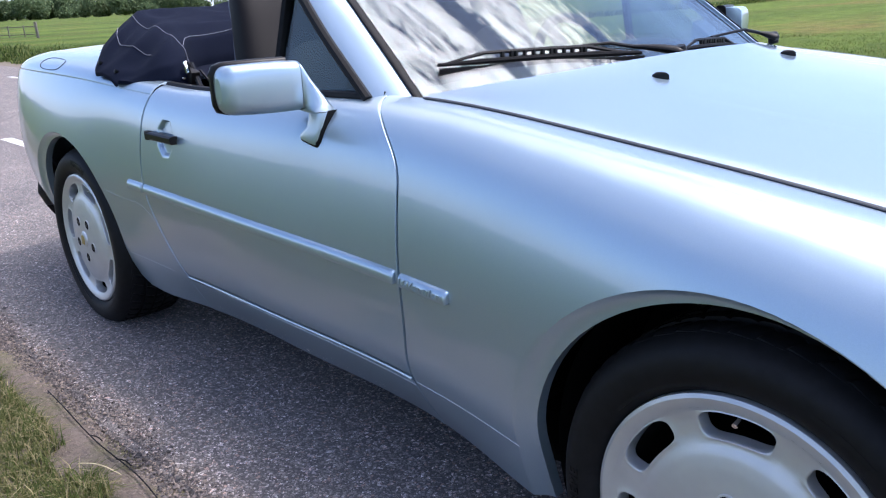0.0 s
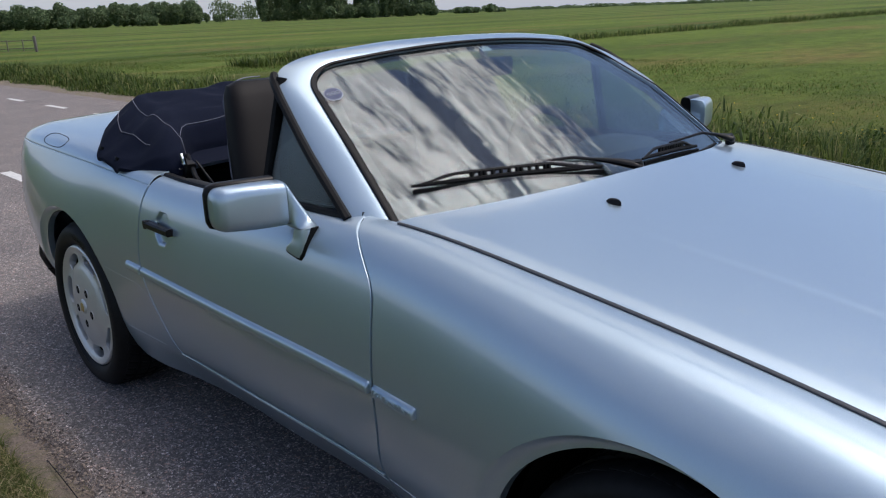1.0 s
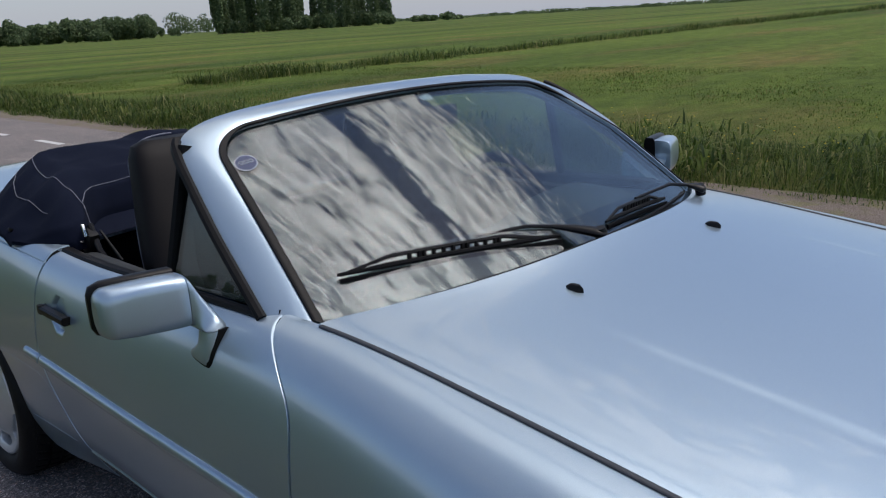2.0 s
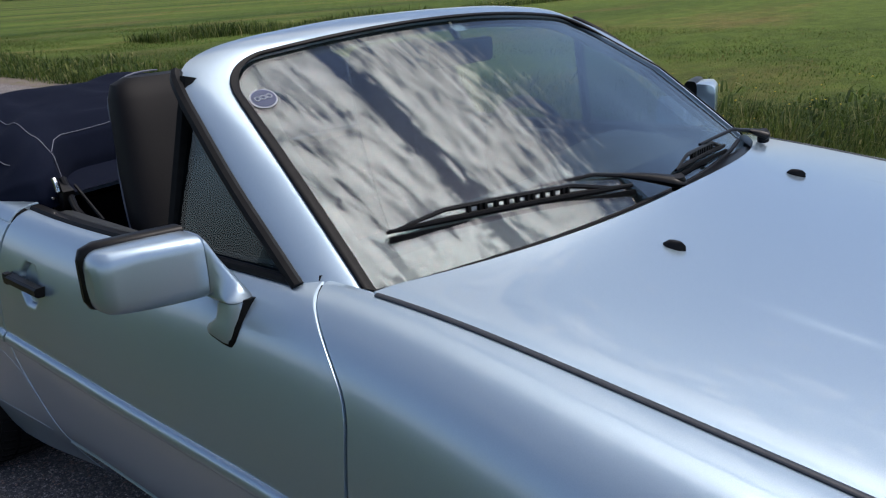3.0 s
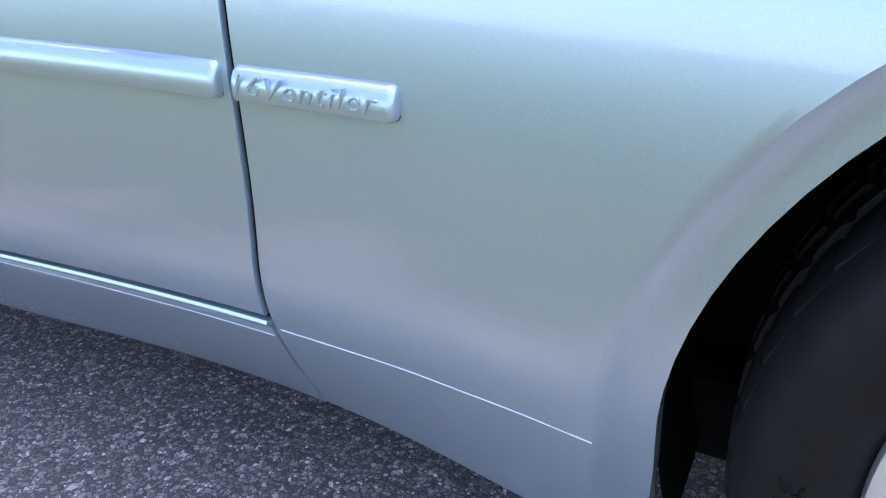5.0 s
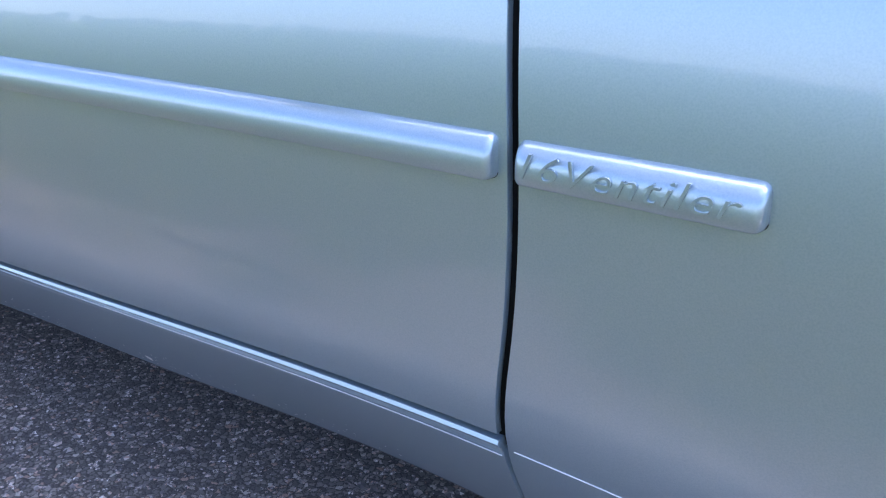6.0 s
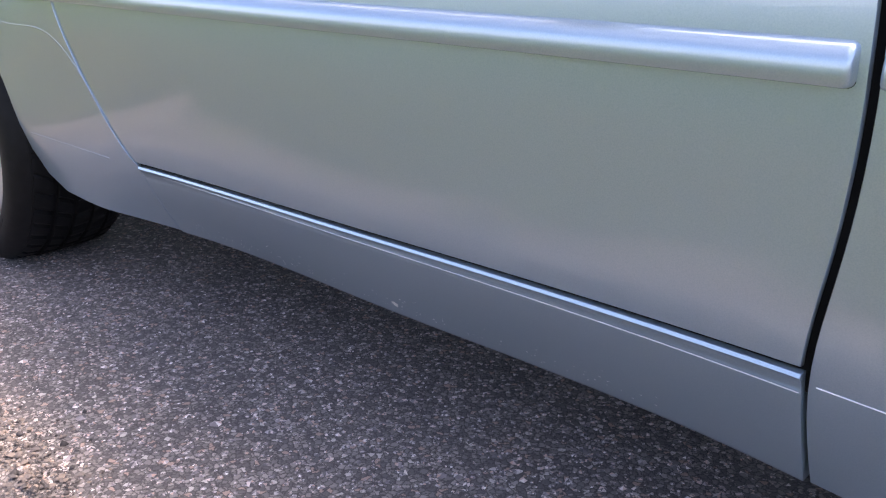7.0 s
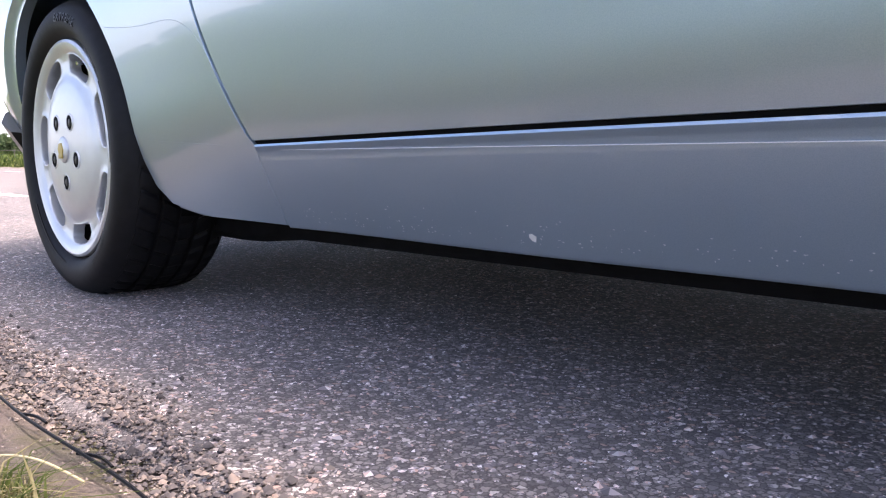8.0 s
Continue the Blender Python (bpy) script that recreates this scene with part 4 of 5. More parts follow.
def steering_wheel():
    a = np.linspace(0, 2 * np.pi, 49)
    m = pose(-1.16, .36, .80, 0, 66, 0)
    ring = np.array([(.187 * math.cos(q), .187 * math.sin(q), 0) for q in a])
    g = moved(tube(ring, .0155, 10), m)
    spokes = [moved(box(.15, .05, .018, (.10 * math.cos(q), .10 * math.sin(q), -.01), .006, pose(0, 0, 0, 0, 0, math.degrees(q))), m) for q in (math.radians(90), math.radians(200), math.radians(340))]
    hub = moved(box(.15, .12, .05, (0, 0, -.01), .02), m)
    return join(g, *spokes, hub)


part("steering_wheel", steering_wheel(), LEATHER, car, "black leather steering wheel")
part("steering_column", tube(np.array([(-1.13, .36, .79), (-.98, .36, .72)]), .045, 12), BLACK_PLASTIC, car)


def seat_geo(yc):
    def sec(x, z, hw, hd, power=3.0, lean=.0):
        a = np.linspace(0, 2 * np.pi, 40, endpoint=False)
        ca, sa = np.cos(a), np.sin(a)
        px = hd * np.sign(ca) * np.abs(ca) ** (2 / power)
        py = hw * np.sign(sa) * np.abs(sa) ** (2 / power)
        return np.stack([x + px, yc + py, z + lean * px], -1)
    back = [sec(-1.40, .47, .235, .07), sec(-1.44, .56, .245, .078), sec(-1.50, .70, .245, .08), sec(-1.555, .83, .235, .075), sec(-1.60, .93, .215, .068, 3.4),
            sec(-1.635, 1.02, .195, .062, 3.6), sec(-1.655, 1.075, .185, .055, 3.6), sec(-1.665, 1.105, .172, .045, 3.4), sec(-1.668, 1.118, .14, .03, 3.2)]
    panel = [sec(-1.395 , .50, .15, .085), sec(-1.455, .66, .15, .094), sec(-1.53, .82, .145, .088), sec(-1.585, .92, .125, .076), sec(-1.60, .95, .08, .06)]
    return closed_loft(back, True), closed_loft(panel, True)


def seat(yc, label):
    b, pnl = seat_geo(yc)
    cushion = box(.52, .50, .16, (-1.18, yc, .42), .06, pose(0, 0, 0, 0, -8), 4)
    base = part("front_seat", cushion, LEATHER, car, label)
    part("backrest", b, LEATHER, base)
    part("centre_panel", pnl, LEATHER, base)
    for sgn in (-1, 1):
        pts = []
        for x, z, hw, hd in ((-1.44, .56, .245, .078), (-1.50, .70, .245, .08), (-1.555, .83, .235, .075), (-1.60, .93, .215, .068), (-1.635, 1.02, .195, .062), (-1.655, 1.075, .185, .055), (-1.667, 1.108, .15, .04), (-1.67, 1.122, .05, .03)):
            pts.append((x - hd * .72, yc + sgn * hw * .93, z + .002))
        part("piping", tube(curve_points(pts, 40), .0022, 6), STITCH, base, "pale stitched seam")
    return base


seat(-.36, "black leather front seat with built-in headrest")
seat(.36, "black leather front seat with built-in headrest")
part("rear_view_mirror", join(box(.03, .20, .055, (-1.135, .02, 1.135), .012), tube(np.array([(-1.13, .02, 1.15), (-1.17, .02, 1.195)]), .008, 8)), BLACK_PLASTIC, car, "black interior mirror")


# ---- folded roof under its cloth cover ----
def deck_z(x, y):
    e = np.clip(np.abs(y) / .74, 0, 1)
    return RAILS[7][1](x) * e**3 + (RAILS[8][1](x) + .02) * (1 - e**3)


def cover(a, y):
    """a from 0 at the rear foot over the top to 1 at the front hem; y across."""
    k = np.clip(a / .45, 0, 1)
    y = y * (.81 + .19 * k * k * (3 - 2 * k))
    e = np.abs(y)
    z_top = 1.062 - .012 * (e / .6) ** 2
    side = np.clip((e - .56) / .205, 0, 1)
    k = 1 - side ** 1.25
    rear = -2.47 + .17 * np.clip(e / .76, 0, 1) ** 5
    front = -1.955 + .17 * np.clip((e - .50) / .13, 0, 1) ** 2 - .20 * np.clip((e - .66) / .10, 0, 1) ** 1.5
    x = np.interp(a, (0, .10, .22, .34, .70, .80, .88, 1), (0, .08, .20, .34, .84, .96, 1.0, 1.0)) 
    xx = rear + (front - rear) * x
    h = np.interp(a, (0, .10, .22, .34, .70, .80, .88, 1), (0, .45, .86, 1.0, .72, .52, .15, -.30))
    base = deck_z(xx, y)
    drop = np.where(h < 0, h * .55 * np.clip((.62 - e) / .1, 0, 1), 0)
    z = base + (z_top - base) * np.clip(h, 0, 2) * k + drop * .8 + .004
    w = noise_grid(xx, y, a)
    return np.stack([xx, centred(y), z + w * (.3 + .7 * np.clip(h * 1.4, 0, 1))], -1)


def noise_grid(x, y, a):
    out = np.zeros(x.shape)
    for i in np.ndindex(x.shape):
        p = Vector((x[i] * 5, y[i] * 5, a[i] * 3))
        out[i] = .016 * noise.noise(p) + .008 * noise.noise(p * 2.3) - .010 * abs(noise.noise(p * 1.6 + Vector((3, 1, 7))))
    return out


a, y = np.meshgrid(np.linspace(0, 1, 70), np.linspace(-.765, .765, 110), indexing="ij")
cover_grid = cover(a, y)
soft_cover = part("roof_cover", hemmed(cover_grid, (0, 0, -1), False, .012, .003), NAVY_CLOTH, car, "wrinkled navy cloth cover over the folded roof", 60)


def seam(line, name="cover_seam"):
    p = cover(line[:, 0], line[:, 1]) + np.array([0, 0, .0025])
    part(name, tube(p, .0010, 5), STITCH, soft_cover, "pale stitched seam")


q = np.linspace(0, 1, 40)
for sgn in (-1, 1):
    seam(np.stack([.10 + .72 * q, sgn * (.60 + .01 * np.sin(q * 3))], -1))
    seam(np.stack([.06 + .60 * q, sgn * (.685 + .006 * np.sin(q * 4))], -1))
    seam(np.stack([.81 + .15 * q, sgn * (.60 + .0 * q)], -1))
    for aa in (.16, .40, .66):
        p = cover(np.array([aa]), np.array([sgn * .748]))[0]
        stud = moved(revolve([(0, -.007), (.006, -.006), (.0085, -.002), (.0095, .003)], 16), Matrix.Translation(p) @ pose(0, 0, 0, sgn * -50))
        part("press_stud", stud, BLACK_PLASTIC, soft_cover, "black press stud")
seam(np.stack([.79 + 0 * q, -.60 + 1.2 * q], -1))
# roof frame hinge peeping out
hinge = join(box(.05, .03, .07, (-1.79, -.63, .855), .008, pose(0, 0, 0, 0, 20)), tube(np.array([(-1.80, -.62, .90), (-1.74, -.63, .84), (-1.70, -.62, .80)]), .008, 8), tube(np.array([(-1.79, -.60, .88), (-1.68, -.60, .815)]), .004, 6))
part("roof_hinge", hinge, BLACK_PLASTIC, car, "black roof frame hinge")
part("hinge_link", join(box(.016, .012, .035, (-1.775, -.648, .893), .003, pose(0, 0, 0, 0, -20)), box(.06, .012, .006, (-1.81, -.655, .868), .002, pose(0, 0, 0, 0, 8))), CHROME, car, "bright metal hinge link")

# fuel flap outline and rear bumper
a = np.linspace(0, 2 * np.pi, 60)
fx, fv = -2.60 + .115 * np.sign(np.cos(a)) * np.abs(np.cos(a)) ** .7, 7.12 + .50 * np.sign(np.sin(a)) * np.abs(np.sin(a)) ** .7
flap = skin(fx, fv)
part("fuel_flap_gap", tube(flap + np.array([0, -.0002, .0]), .0016, 5), BLACK_RUBBER, car)
vs = np.linspace(0, .9, 8)
bump = []
for x, o in ((-2.86, .0), (-2.87, .022), (-3.0, .03), (-3.15, .03), (-3.27, .03), (-3.30, .02)):
    bump.append(skin(np.full(8, x), vs) + np.array([0, -o, -.01]))
both("rear_bumper_corner", sheet(np.stack(bump, 0)), BLACK_PLASTIC, "black plastic lower bumper")


# dark shelf behind the seats
X, Y = np.meshgrid(np.linspace(-2.06, -1.795, 8), np.linspace(-.655, .705, 24), indexing="ij")
part("rear_shelf", sheet(np.stack([X, Y, RAILS[8][1](X) + .006 + .022 * (1 - ((Y - CENTRE) / .70) ** 2)], -1)), NAVY_CLOTH, car, "navy cloth over the shelf behind the seats")

# highlights drawn as pale lines under the door and across the fender, reflection lines, a paint chip and scuffs on the
# sill
# one pale tone for the painted crease highlights and the real scuffs
PALE_GLINT_SCUFF = material("pale_highlight_and_scuff", (.72, .76, .80), .4)
xs = np.linspace(-1.73, -.718, 40)
crease = skin(xs, level(xs, .2965 + 0 * xs))
crease[:, 1] -= .0006
both("sill_crease_highlight", tube(crease, .0005, 5), PALE_GLINT_SCUFF)
xs = np.linspace(-.704, -.405, 20)
crease = skin(xs, level(xs, np.interp(xs, (-.705, -.57, -.46, -.40), (.309, .309, .302, .295))))
both("fender_crease_highlight", tube(crease + np.array([0, .0001, 0]), .0006, 5), PALE_GLINT_SCUFF)
# faint reflections on the rear quarter, modelled as thin raised lines
for line in (((-2.148, .521), (-1.982, .509), (-1.87, .498), (-1.825, .468), (-1.792, .422), (-1.760, .375)), ((-2.071, .317), (-1.969, .312), (-1.818, .305))):
    pts = curve_points(line, 24)
    hair = skin(pts[:, 0], level(pts[:, 0], pts[:, 1]))
    part("reflection_line", tube(hair, .00045, 4), PAINT, car)
zs = np.linspace(.182, .300, 16)
seam_x = -1.7285 - (.309 - zs) * .24
both("sill_seam", tube(skin(seam_x, level(seam_x, zs)) + np.array([0, .0004, 0]), .0012, 5), PAINT)


def fleck(x, z, w, h, turn):
    a = np.linspace(0, 2 * np.pi, 7, endpoint=False) + turn
    px, pz = x + w * np.cos(a) * (1 + .3 * np.sin(3 * a)), z + h * np.sin(a)
    p = skin(px, level(px, pz))
    p[:, 1] -= .0012
    return [tuple(q) for q in p], [tuple(range(7))]


part("paint_chip", fleck(-1.240, .1905, .0055, .0055, .4), material("bare_primer", (.75, .75, .74), .7), car, "white stone chip in the sill paint")
scuff_rng = np.random.default_rng(11)
flecks = []
for _ in range(130):
    x = scuff_rng.uniform(-1.70, -.85)
    flecks.append(fleck(x, .181 + abs(scuff_rng.normal(0, .016)), scuff_rng.uniform(.0004, .0016), scuff_rng.uniform(.0004, .0012), scuff_rng.uniform(0, 3)))
tagged(part("sill_scuffs", join(*flecks), PALE_GLINT_SCUFF, car, "tiny pale stone scuffs along the sill"), "tiny pale stone scuffs along the sill", kind="stuff")


# ---- ground, road, verges ----
def field_material():
    m = material("field_grass", (.06, .075, .02), .95)
    at = place_of(m)
    fine, f = speckle(m, at, 14.0, 8.0, .75, .25, .75, ((.040, .066, .014), (.112, .158, .036)))
    broad, _ = speckle(m, place_of(m, (.5, .16, 1)), .55, 6.0, .65, .50, .66)
    dry, _ = speckle(m, at, 9.0, 6.0, .7, .3, .7, ((.072, .086, .027), (.175, .130, .060)))
    patch = blend(m, broad, fine, dry)
    strips, _ = speckle(m, place_of(m, (.10, .012, 1)), 1.0, 4.0, .55, .38, .62, ((.56, .68, .54), (1.32, 1.28, 1.03)))
    tufts, _ = speckle(m, place_of(m, (1.6, .8, 1)), 1.4, 6.0, .7, .35, .65, ((.70, .74, .66), (1.22, 1.20, 1.15)))
    whole = blend(m, 1.0, blend(m, 1.0, patch, strips, "MULTIPLY"), tufts, "MULTIPLY")
    link(m, whole, surface(m).inputs["Base Color"])
    surface(m).inputs["Specular IOR Level"].default_value = .15
    bumped(m, f, 1.0, .06)
    return m


def verge_material():
    m = material("verge_soil", (.2, .16, .11), .95)
    at = place_of(m)
    soil, f = speckle(m, at, 70.0, 7.0, .7, .25, .75, ((.100, .080, .068), (.250, .200, .165)))
    grass, _ = speckle(m, at, 30.0, 6.0, .7, .3, .7, ((.09, .10, .03), (.20, .175, .085)))
    mask, _ = speckle(m, at, 4.5, 5.0, .65, .46, .66)
    link(m, blend(m, mask, soil, grass), surface(m).inputs["Base Color"])
    bumped(m, f, 1.0, .018)
    return m


def asphalt_material():
    m = material("asphalt", (.08, .08, .08), .85)
    at = place_of(m)
    chips = mnode(m, "ShaderNodeTexVoronoi", Scale=125.0, Randomness=1.0)
    edge = mnode(m, "ShaderNodeTexVoronoi", Scale=125.0, Randomness=1.0)
    edge.feature = "DISTANCE_TO_EDGE"
    ragged = mnode(m, "ShaderNodeTexNoise", Scale=160.0, Detail=3.0, Roughness=.6)
    link(m, at, ragged.inputs["Vector"])
    shift = m.node_tree.nodes.new("ShaderNodeVectorMath")
    shift.operation = "MULTIPLY_ADD"
    shift.inputs[1].default_value = (.010, .010, .010)
    link(m, ragged.outputs["Color"], shift.inputs[0])
    link(m, at, shift.inputs[2])
    link(m, shift.outputs[0], chips.inputs["Vector"])
    link(m, shift.outputs[0], edge.inputs["Vector"])
    pick = m.node_tree.nodes.new("ShaderNodeSeparateColor")
    link(m, chips.outputs["Color"], pick.inputs["Color"])
    ramp = m.node_tree.nodes.new("ShaderNodeValToRGB")
    ramp.color_ramp.interpolation = "CONSTANT"
    stops = ((0.0, (.150, .140, .136)), (.30, (.215, .200, .192)), (.55, (.290, .267, .250)), (.80, (.375, .342, .318)), (.90, (.43, .315, .265)), (.955, (.58, .54, .505)))
    ramp.color_ramp.elements[0].color = (*stops[0][1], 1)
    ramp.color_ramp.elements[1].position, ramp.color_ramp.elements[1].color = stops[1][0], (*stops[1][1], 1)
    for pos, col in stops[2:]:
        ramp.color_ramp.elements.new(pos).color = (*col, 1)
    link(m, pick.outputs["Red"], ramp.inputs["Fac"])
    gap = m.node_tree.nodes.new("ShaderNodeValToRGB")
    gap.color_ramp.elements[0].position, gap.color_ramp.elements[1].position = .02, .16
    link(m, edge.outputs["Distance"], gap.inputs["Fac"])
    base = blend(m, gap.outputs["Color"], (.080, .075, .072), ramp.outputs["Color"])
    wear, wf = speckle(m, at, 1.6, 6.0, .65, .3, .7, ((.70, .685, .70), (1.06, 1.015, .99)))
    fine, ff = speckle(m, at, 420.0, 3.0, .6, .3, .7, ((.85, .85, .85), (1.12, 1.12, 1.12)))
    link(m, blend(m, 1.0, blend(m, 1.0, base, wear, "MULTIPLY"), fine, "MULTIPLY"), surface(m).inputs["Base Color"])
    bumped(m, gap.outputs["Color"], .55, .003)
    return m


def island_material(name, stops, rough=.8):
    """Colours that change from piece to piece of one joined mesh."""
    m = material(name, stops[0][1], rough)
    g = m.node_tree.nodes.new("ShaderNodeNewGeometry")
    ramp = m.node_tree.nodes.new("ShaderNodeValToRGB")
    ramp.color_ramp.elements[0].color = (*stops[0][1], 1)
    ramp.color_ramp.elements[1].position, ramp.color_ramp.elements[1].color = stops[1][0], (*stops[1][1], 1)
    for pos, col in stops[2:]:
        ramp.color_ramp.elements.new(pos).color = (*col, 1)
    link(m, g.outputs["Random Per Island"], ramp.inputs["Fac"])
    link(m, ramp.outputs["Color"], surface(m).inputs["Base Color"])
    return m


FIELD, VERGE, ASPHALT = field_material(), verge_material(), asphalt_material()
rng = np.random.default_rng(7)


def ground_z(x, y):
    z = -.035 + .0 * x
    z = z + .030 * np.clip((-1.05 - y) / .12, 0, 1) + .03 * np.clip((y - 3.82) / .2, 0, 1)
    return z - .10 * np.clip((y - 5.5) / 3.0, 0, 1)


def bumps(x, y, scale, amount, seed=0.0):
    return np.array([amount * noise.noise(Vector((a * scale, b * scale, seed))) for a, b in zip(x.ravel(), y.ravel())]).reshape(x.shape)


gx = np.r_[-3000, -900, -300, -120, np.linspace(-60, -6, 40), np.linspace(-5, 1.5, 66), np.linspace(2, 30, 30), 120, 400, 3000]
gy = np.r_[-3000, -900, -300, -100, np.linspace(-40, -3, 24), np.linspace(-2.6, -1.0, 33), np.linspace(-.5, 3.5, 6), np.linspace(3.8, 12, 30), np.linspace(13, 60, 30), 120, 400, 900, 3000]
X, Y = np.meshgrid(gx, gy, indexing="ij")
near = np.exp(-((Y + 1.6) / .6) ** 2) * np.exp(-((X + 1.8) / 3.0) ** 2)
Z = ground_z(X, Y) + bumps(X, Y, 7.0, .012) * near + bumps(X, Y, .35, .05, 3.0) * np.clip((np.abs(Y - 1.4) - 4.5) / 3, 0, 1)
ground = part("ground", sheet(np.stack([X, Y, Z], -1)), FIELD)
tagged(ground, "flat green meadow reaching to the horizon", "field", kind="structure")

# soil strip beside the road
sx, sy = np.linspace(-14, 6, 240), np.linspace(-1.95, -1.0, 36)
X, Y = np.meshgrid(sx, sy, indexing="ij")
Z = ground_z(X, Y) + .010 + bumps(X, Y, 9.0, .010) + bumps(X, Y, 28.0, .005, 2.0) - .03 * np.clip((-1.80 - Y) / .15, 0, 1)
verge = part("verge", sheet(np.stack([X, Y, Z], -1)), VERGE)
tagged(verge, "sandy brown road verge with dry grass", "verge", kind="structure")
# pale trodden strip across the road
X, Y = np.meshgrid(np.linspace(-40, 12, 200), np.linspace(3.78, 4.5, 12), indexing="ij")
Z = ground_z(X, Y) + .012 + bumps(X, Y, 6.0, .008)
far_verge = part("verge", sheet(np.stack([X, Y, Z], -1)), VERGE)
tagged(far_verge, "sandy strip between road and tall grass", "verge", kind="structure")

# the road, with a crumbled edge
rx = np.r_[-260, -160, -90, -50, -30, np.linspace(-20, -5, 40), np.linspace(-4.95, 1.5, 260), np.linspace(2, 12, 20), 40, 120, 260]
edge_r = -1.085 + np.array([.030 * noise.noise(Vector((q * 2.2, 0, 5))) + .018 * noise.noise(Vector((q * 9, 0, 1))) + .010 * noise.noise(Vector((q * 25, 0, 2))) for q in rx])
edge_l = 3.86 + np.array([.05 * noise.noise(Vector((q * 1.2, 4, 5))) for q in rx])
cols = []
for k in np.r_[0, .003, .006, .012, np.linspace(.03, 1, 22)]:
    cols.append(np.stack([rx, edge_r * (1 - k) + edge_l * k, np.full_like(rx, -.010 if k == 0 else (-.004 if k < .005 else 0))], -1))
cols.insert(0, np.stack([rx, edge_r - .004, np.full_like(rx, -.05)], -1))
cols.append(np.stack([rx, edge_l + .004, np.full_like(rx, -.05)], -1))
road = part("road", sheet(np.stack(cols, 1)), ASPHALT)
tagged(road, "worn grey asphalt country road with embedded stone chips", "road", kind="structure")


def dash(x0, x1, y):
    X, Y = np.meshgrid(np.linspace(x0, x1, 10), np.linspace(y - .05, y + .05, 4), indexing="ij")
    return sheet(np.stack([X, Y, np.full_like(X, .004)], -1))


for y0, first in ((.345, -6.80), (2.82, -6.80)):
    for k in range(-3, 24):
        x1 = first - 2.19 * k
        if -4.0 < x1 < 1.2 and y0 < 1:
            continue
        d = part("road_marking", dash(x1 - .92, x1, y0), WHITE_LINE, road)


# ---- loose stones and stone chips ----
def pebbles(x, y, z, size, squash):
    n = len(x)
    base = np.array([(1, 0, 0), (.45, .8, .1), (-.55, .8, -.1), (-1, 0, 0), (-.5, -.85, .1), (.5, -.8, -.05), (.1, 0, 1), (0, 0, -1)], float)
    a = rng.uniform(0, 2 * np.pi, n)
    jit = rng.uniform(.7, 1.25, (n, 8, 3))
    p = base[None] * jit
    p[..., 2] *= squash[:, None]
    c, s = np.cos(a)[:, None], np.sin(a)[:, None]
    q = np.stack([p[..., 0] * c - p[..., 1] * s, p[..., 0] * s + p[..., 1] * c, p[..., 2]], -1) * size[:, None, None]
    q += np.stack([x, y, z], -1)[:, None]
    f = [(i, (i + 1) % 6, 6) for i in range(6)] + [((i + 1) % 6, i, 7) for i in range(6)]
    faces = (np.array(f)[None] + 8 * np.arange(n)[:, None, None]).reshape(-1, 3)
    return q.reshape(-1, 3), faces.tolist()


CHIPS = island_material("stone_chips", ((0, (.09, .085, .088)), (.35, (.18, .16, .165)), (.60, (.32, .28, .28)), (.74, (.50, .46, .45)), (.86, (.50, .32, .25)), (1.0, (.80, .77, .75))), .7)
n = 30000
px = -3.4 + 3.9 * rng.random(n) ** .8
py = rng.uniform(-1.06, .1, n)
size = rng.gamma(3.0, .00075, n) + .0008
chips = part("stone_chips", pebbles(px, py, .0002 * np.ones(n), size, rng.uniform(.18, .34, n)), CHIPS, None, "", 5)
tagged(chips, "pale and reddish stone chips set in the asphalt", "stone chips", kind="stuff")
CLODS = island_material("asphalt_crumbs", ((0, (.035, .032, .032)), (.4, (.085, .075, .073)), (.7, (.15, .125, .112)), (1.0, (.24, .19, .155))), .9)
n = 32000
px = rng.uniform(-4.2, .6, n)
spread = rng.normal(0, 1, n)
py = -1.083 + .034 * spread + .012 * np.sin(px * 3.1) + .010 * np.sin(px * 11.0)
size = rng.gamma(2.0, .0008, n) + .0007
clods = part("asphalt_crumbs", pebbles(px, py, np.where(py > -1.07, .001, -.006) + rng.uniform(-.003, .003, n), size, rng.uniform(.6, 1.0, n)), CLODS, None, "", 75)
tagged(clods, "dark crumbled asphalt along the road edge", "rubble", kind="stuff")
n = 9000
px, py = rng.uniform(-4.2, .4, n), -1.10 - .5 * rng.random(n) ** 1.5
grit = part("verge_grit", pebbles(px, py, ground_z(px, py) + .012, rng.gamma(2.0, .0007, n) + .0006, rng.uniform(.5, 1.0, n)), island_material("grit", ((0, (.11, .085, .07)), (.5, (.20, .16, .13)), (1.0, (.32, .27, .23))), .9), None, "", 20)
tagged(grit, "small stones on the sandy verge", "gravel", kind="stuff")


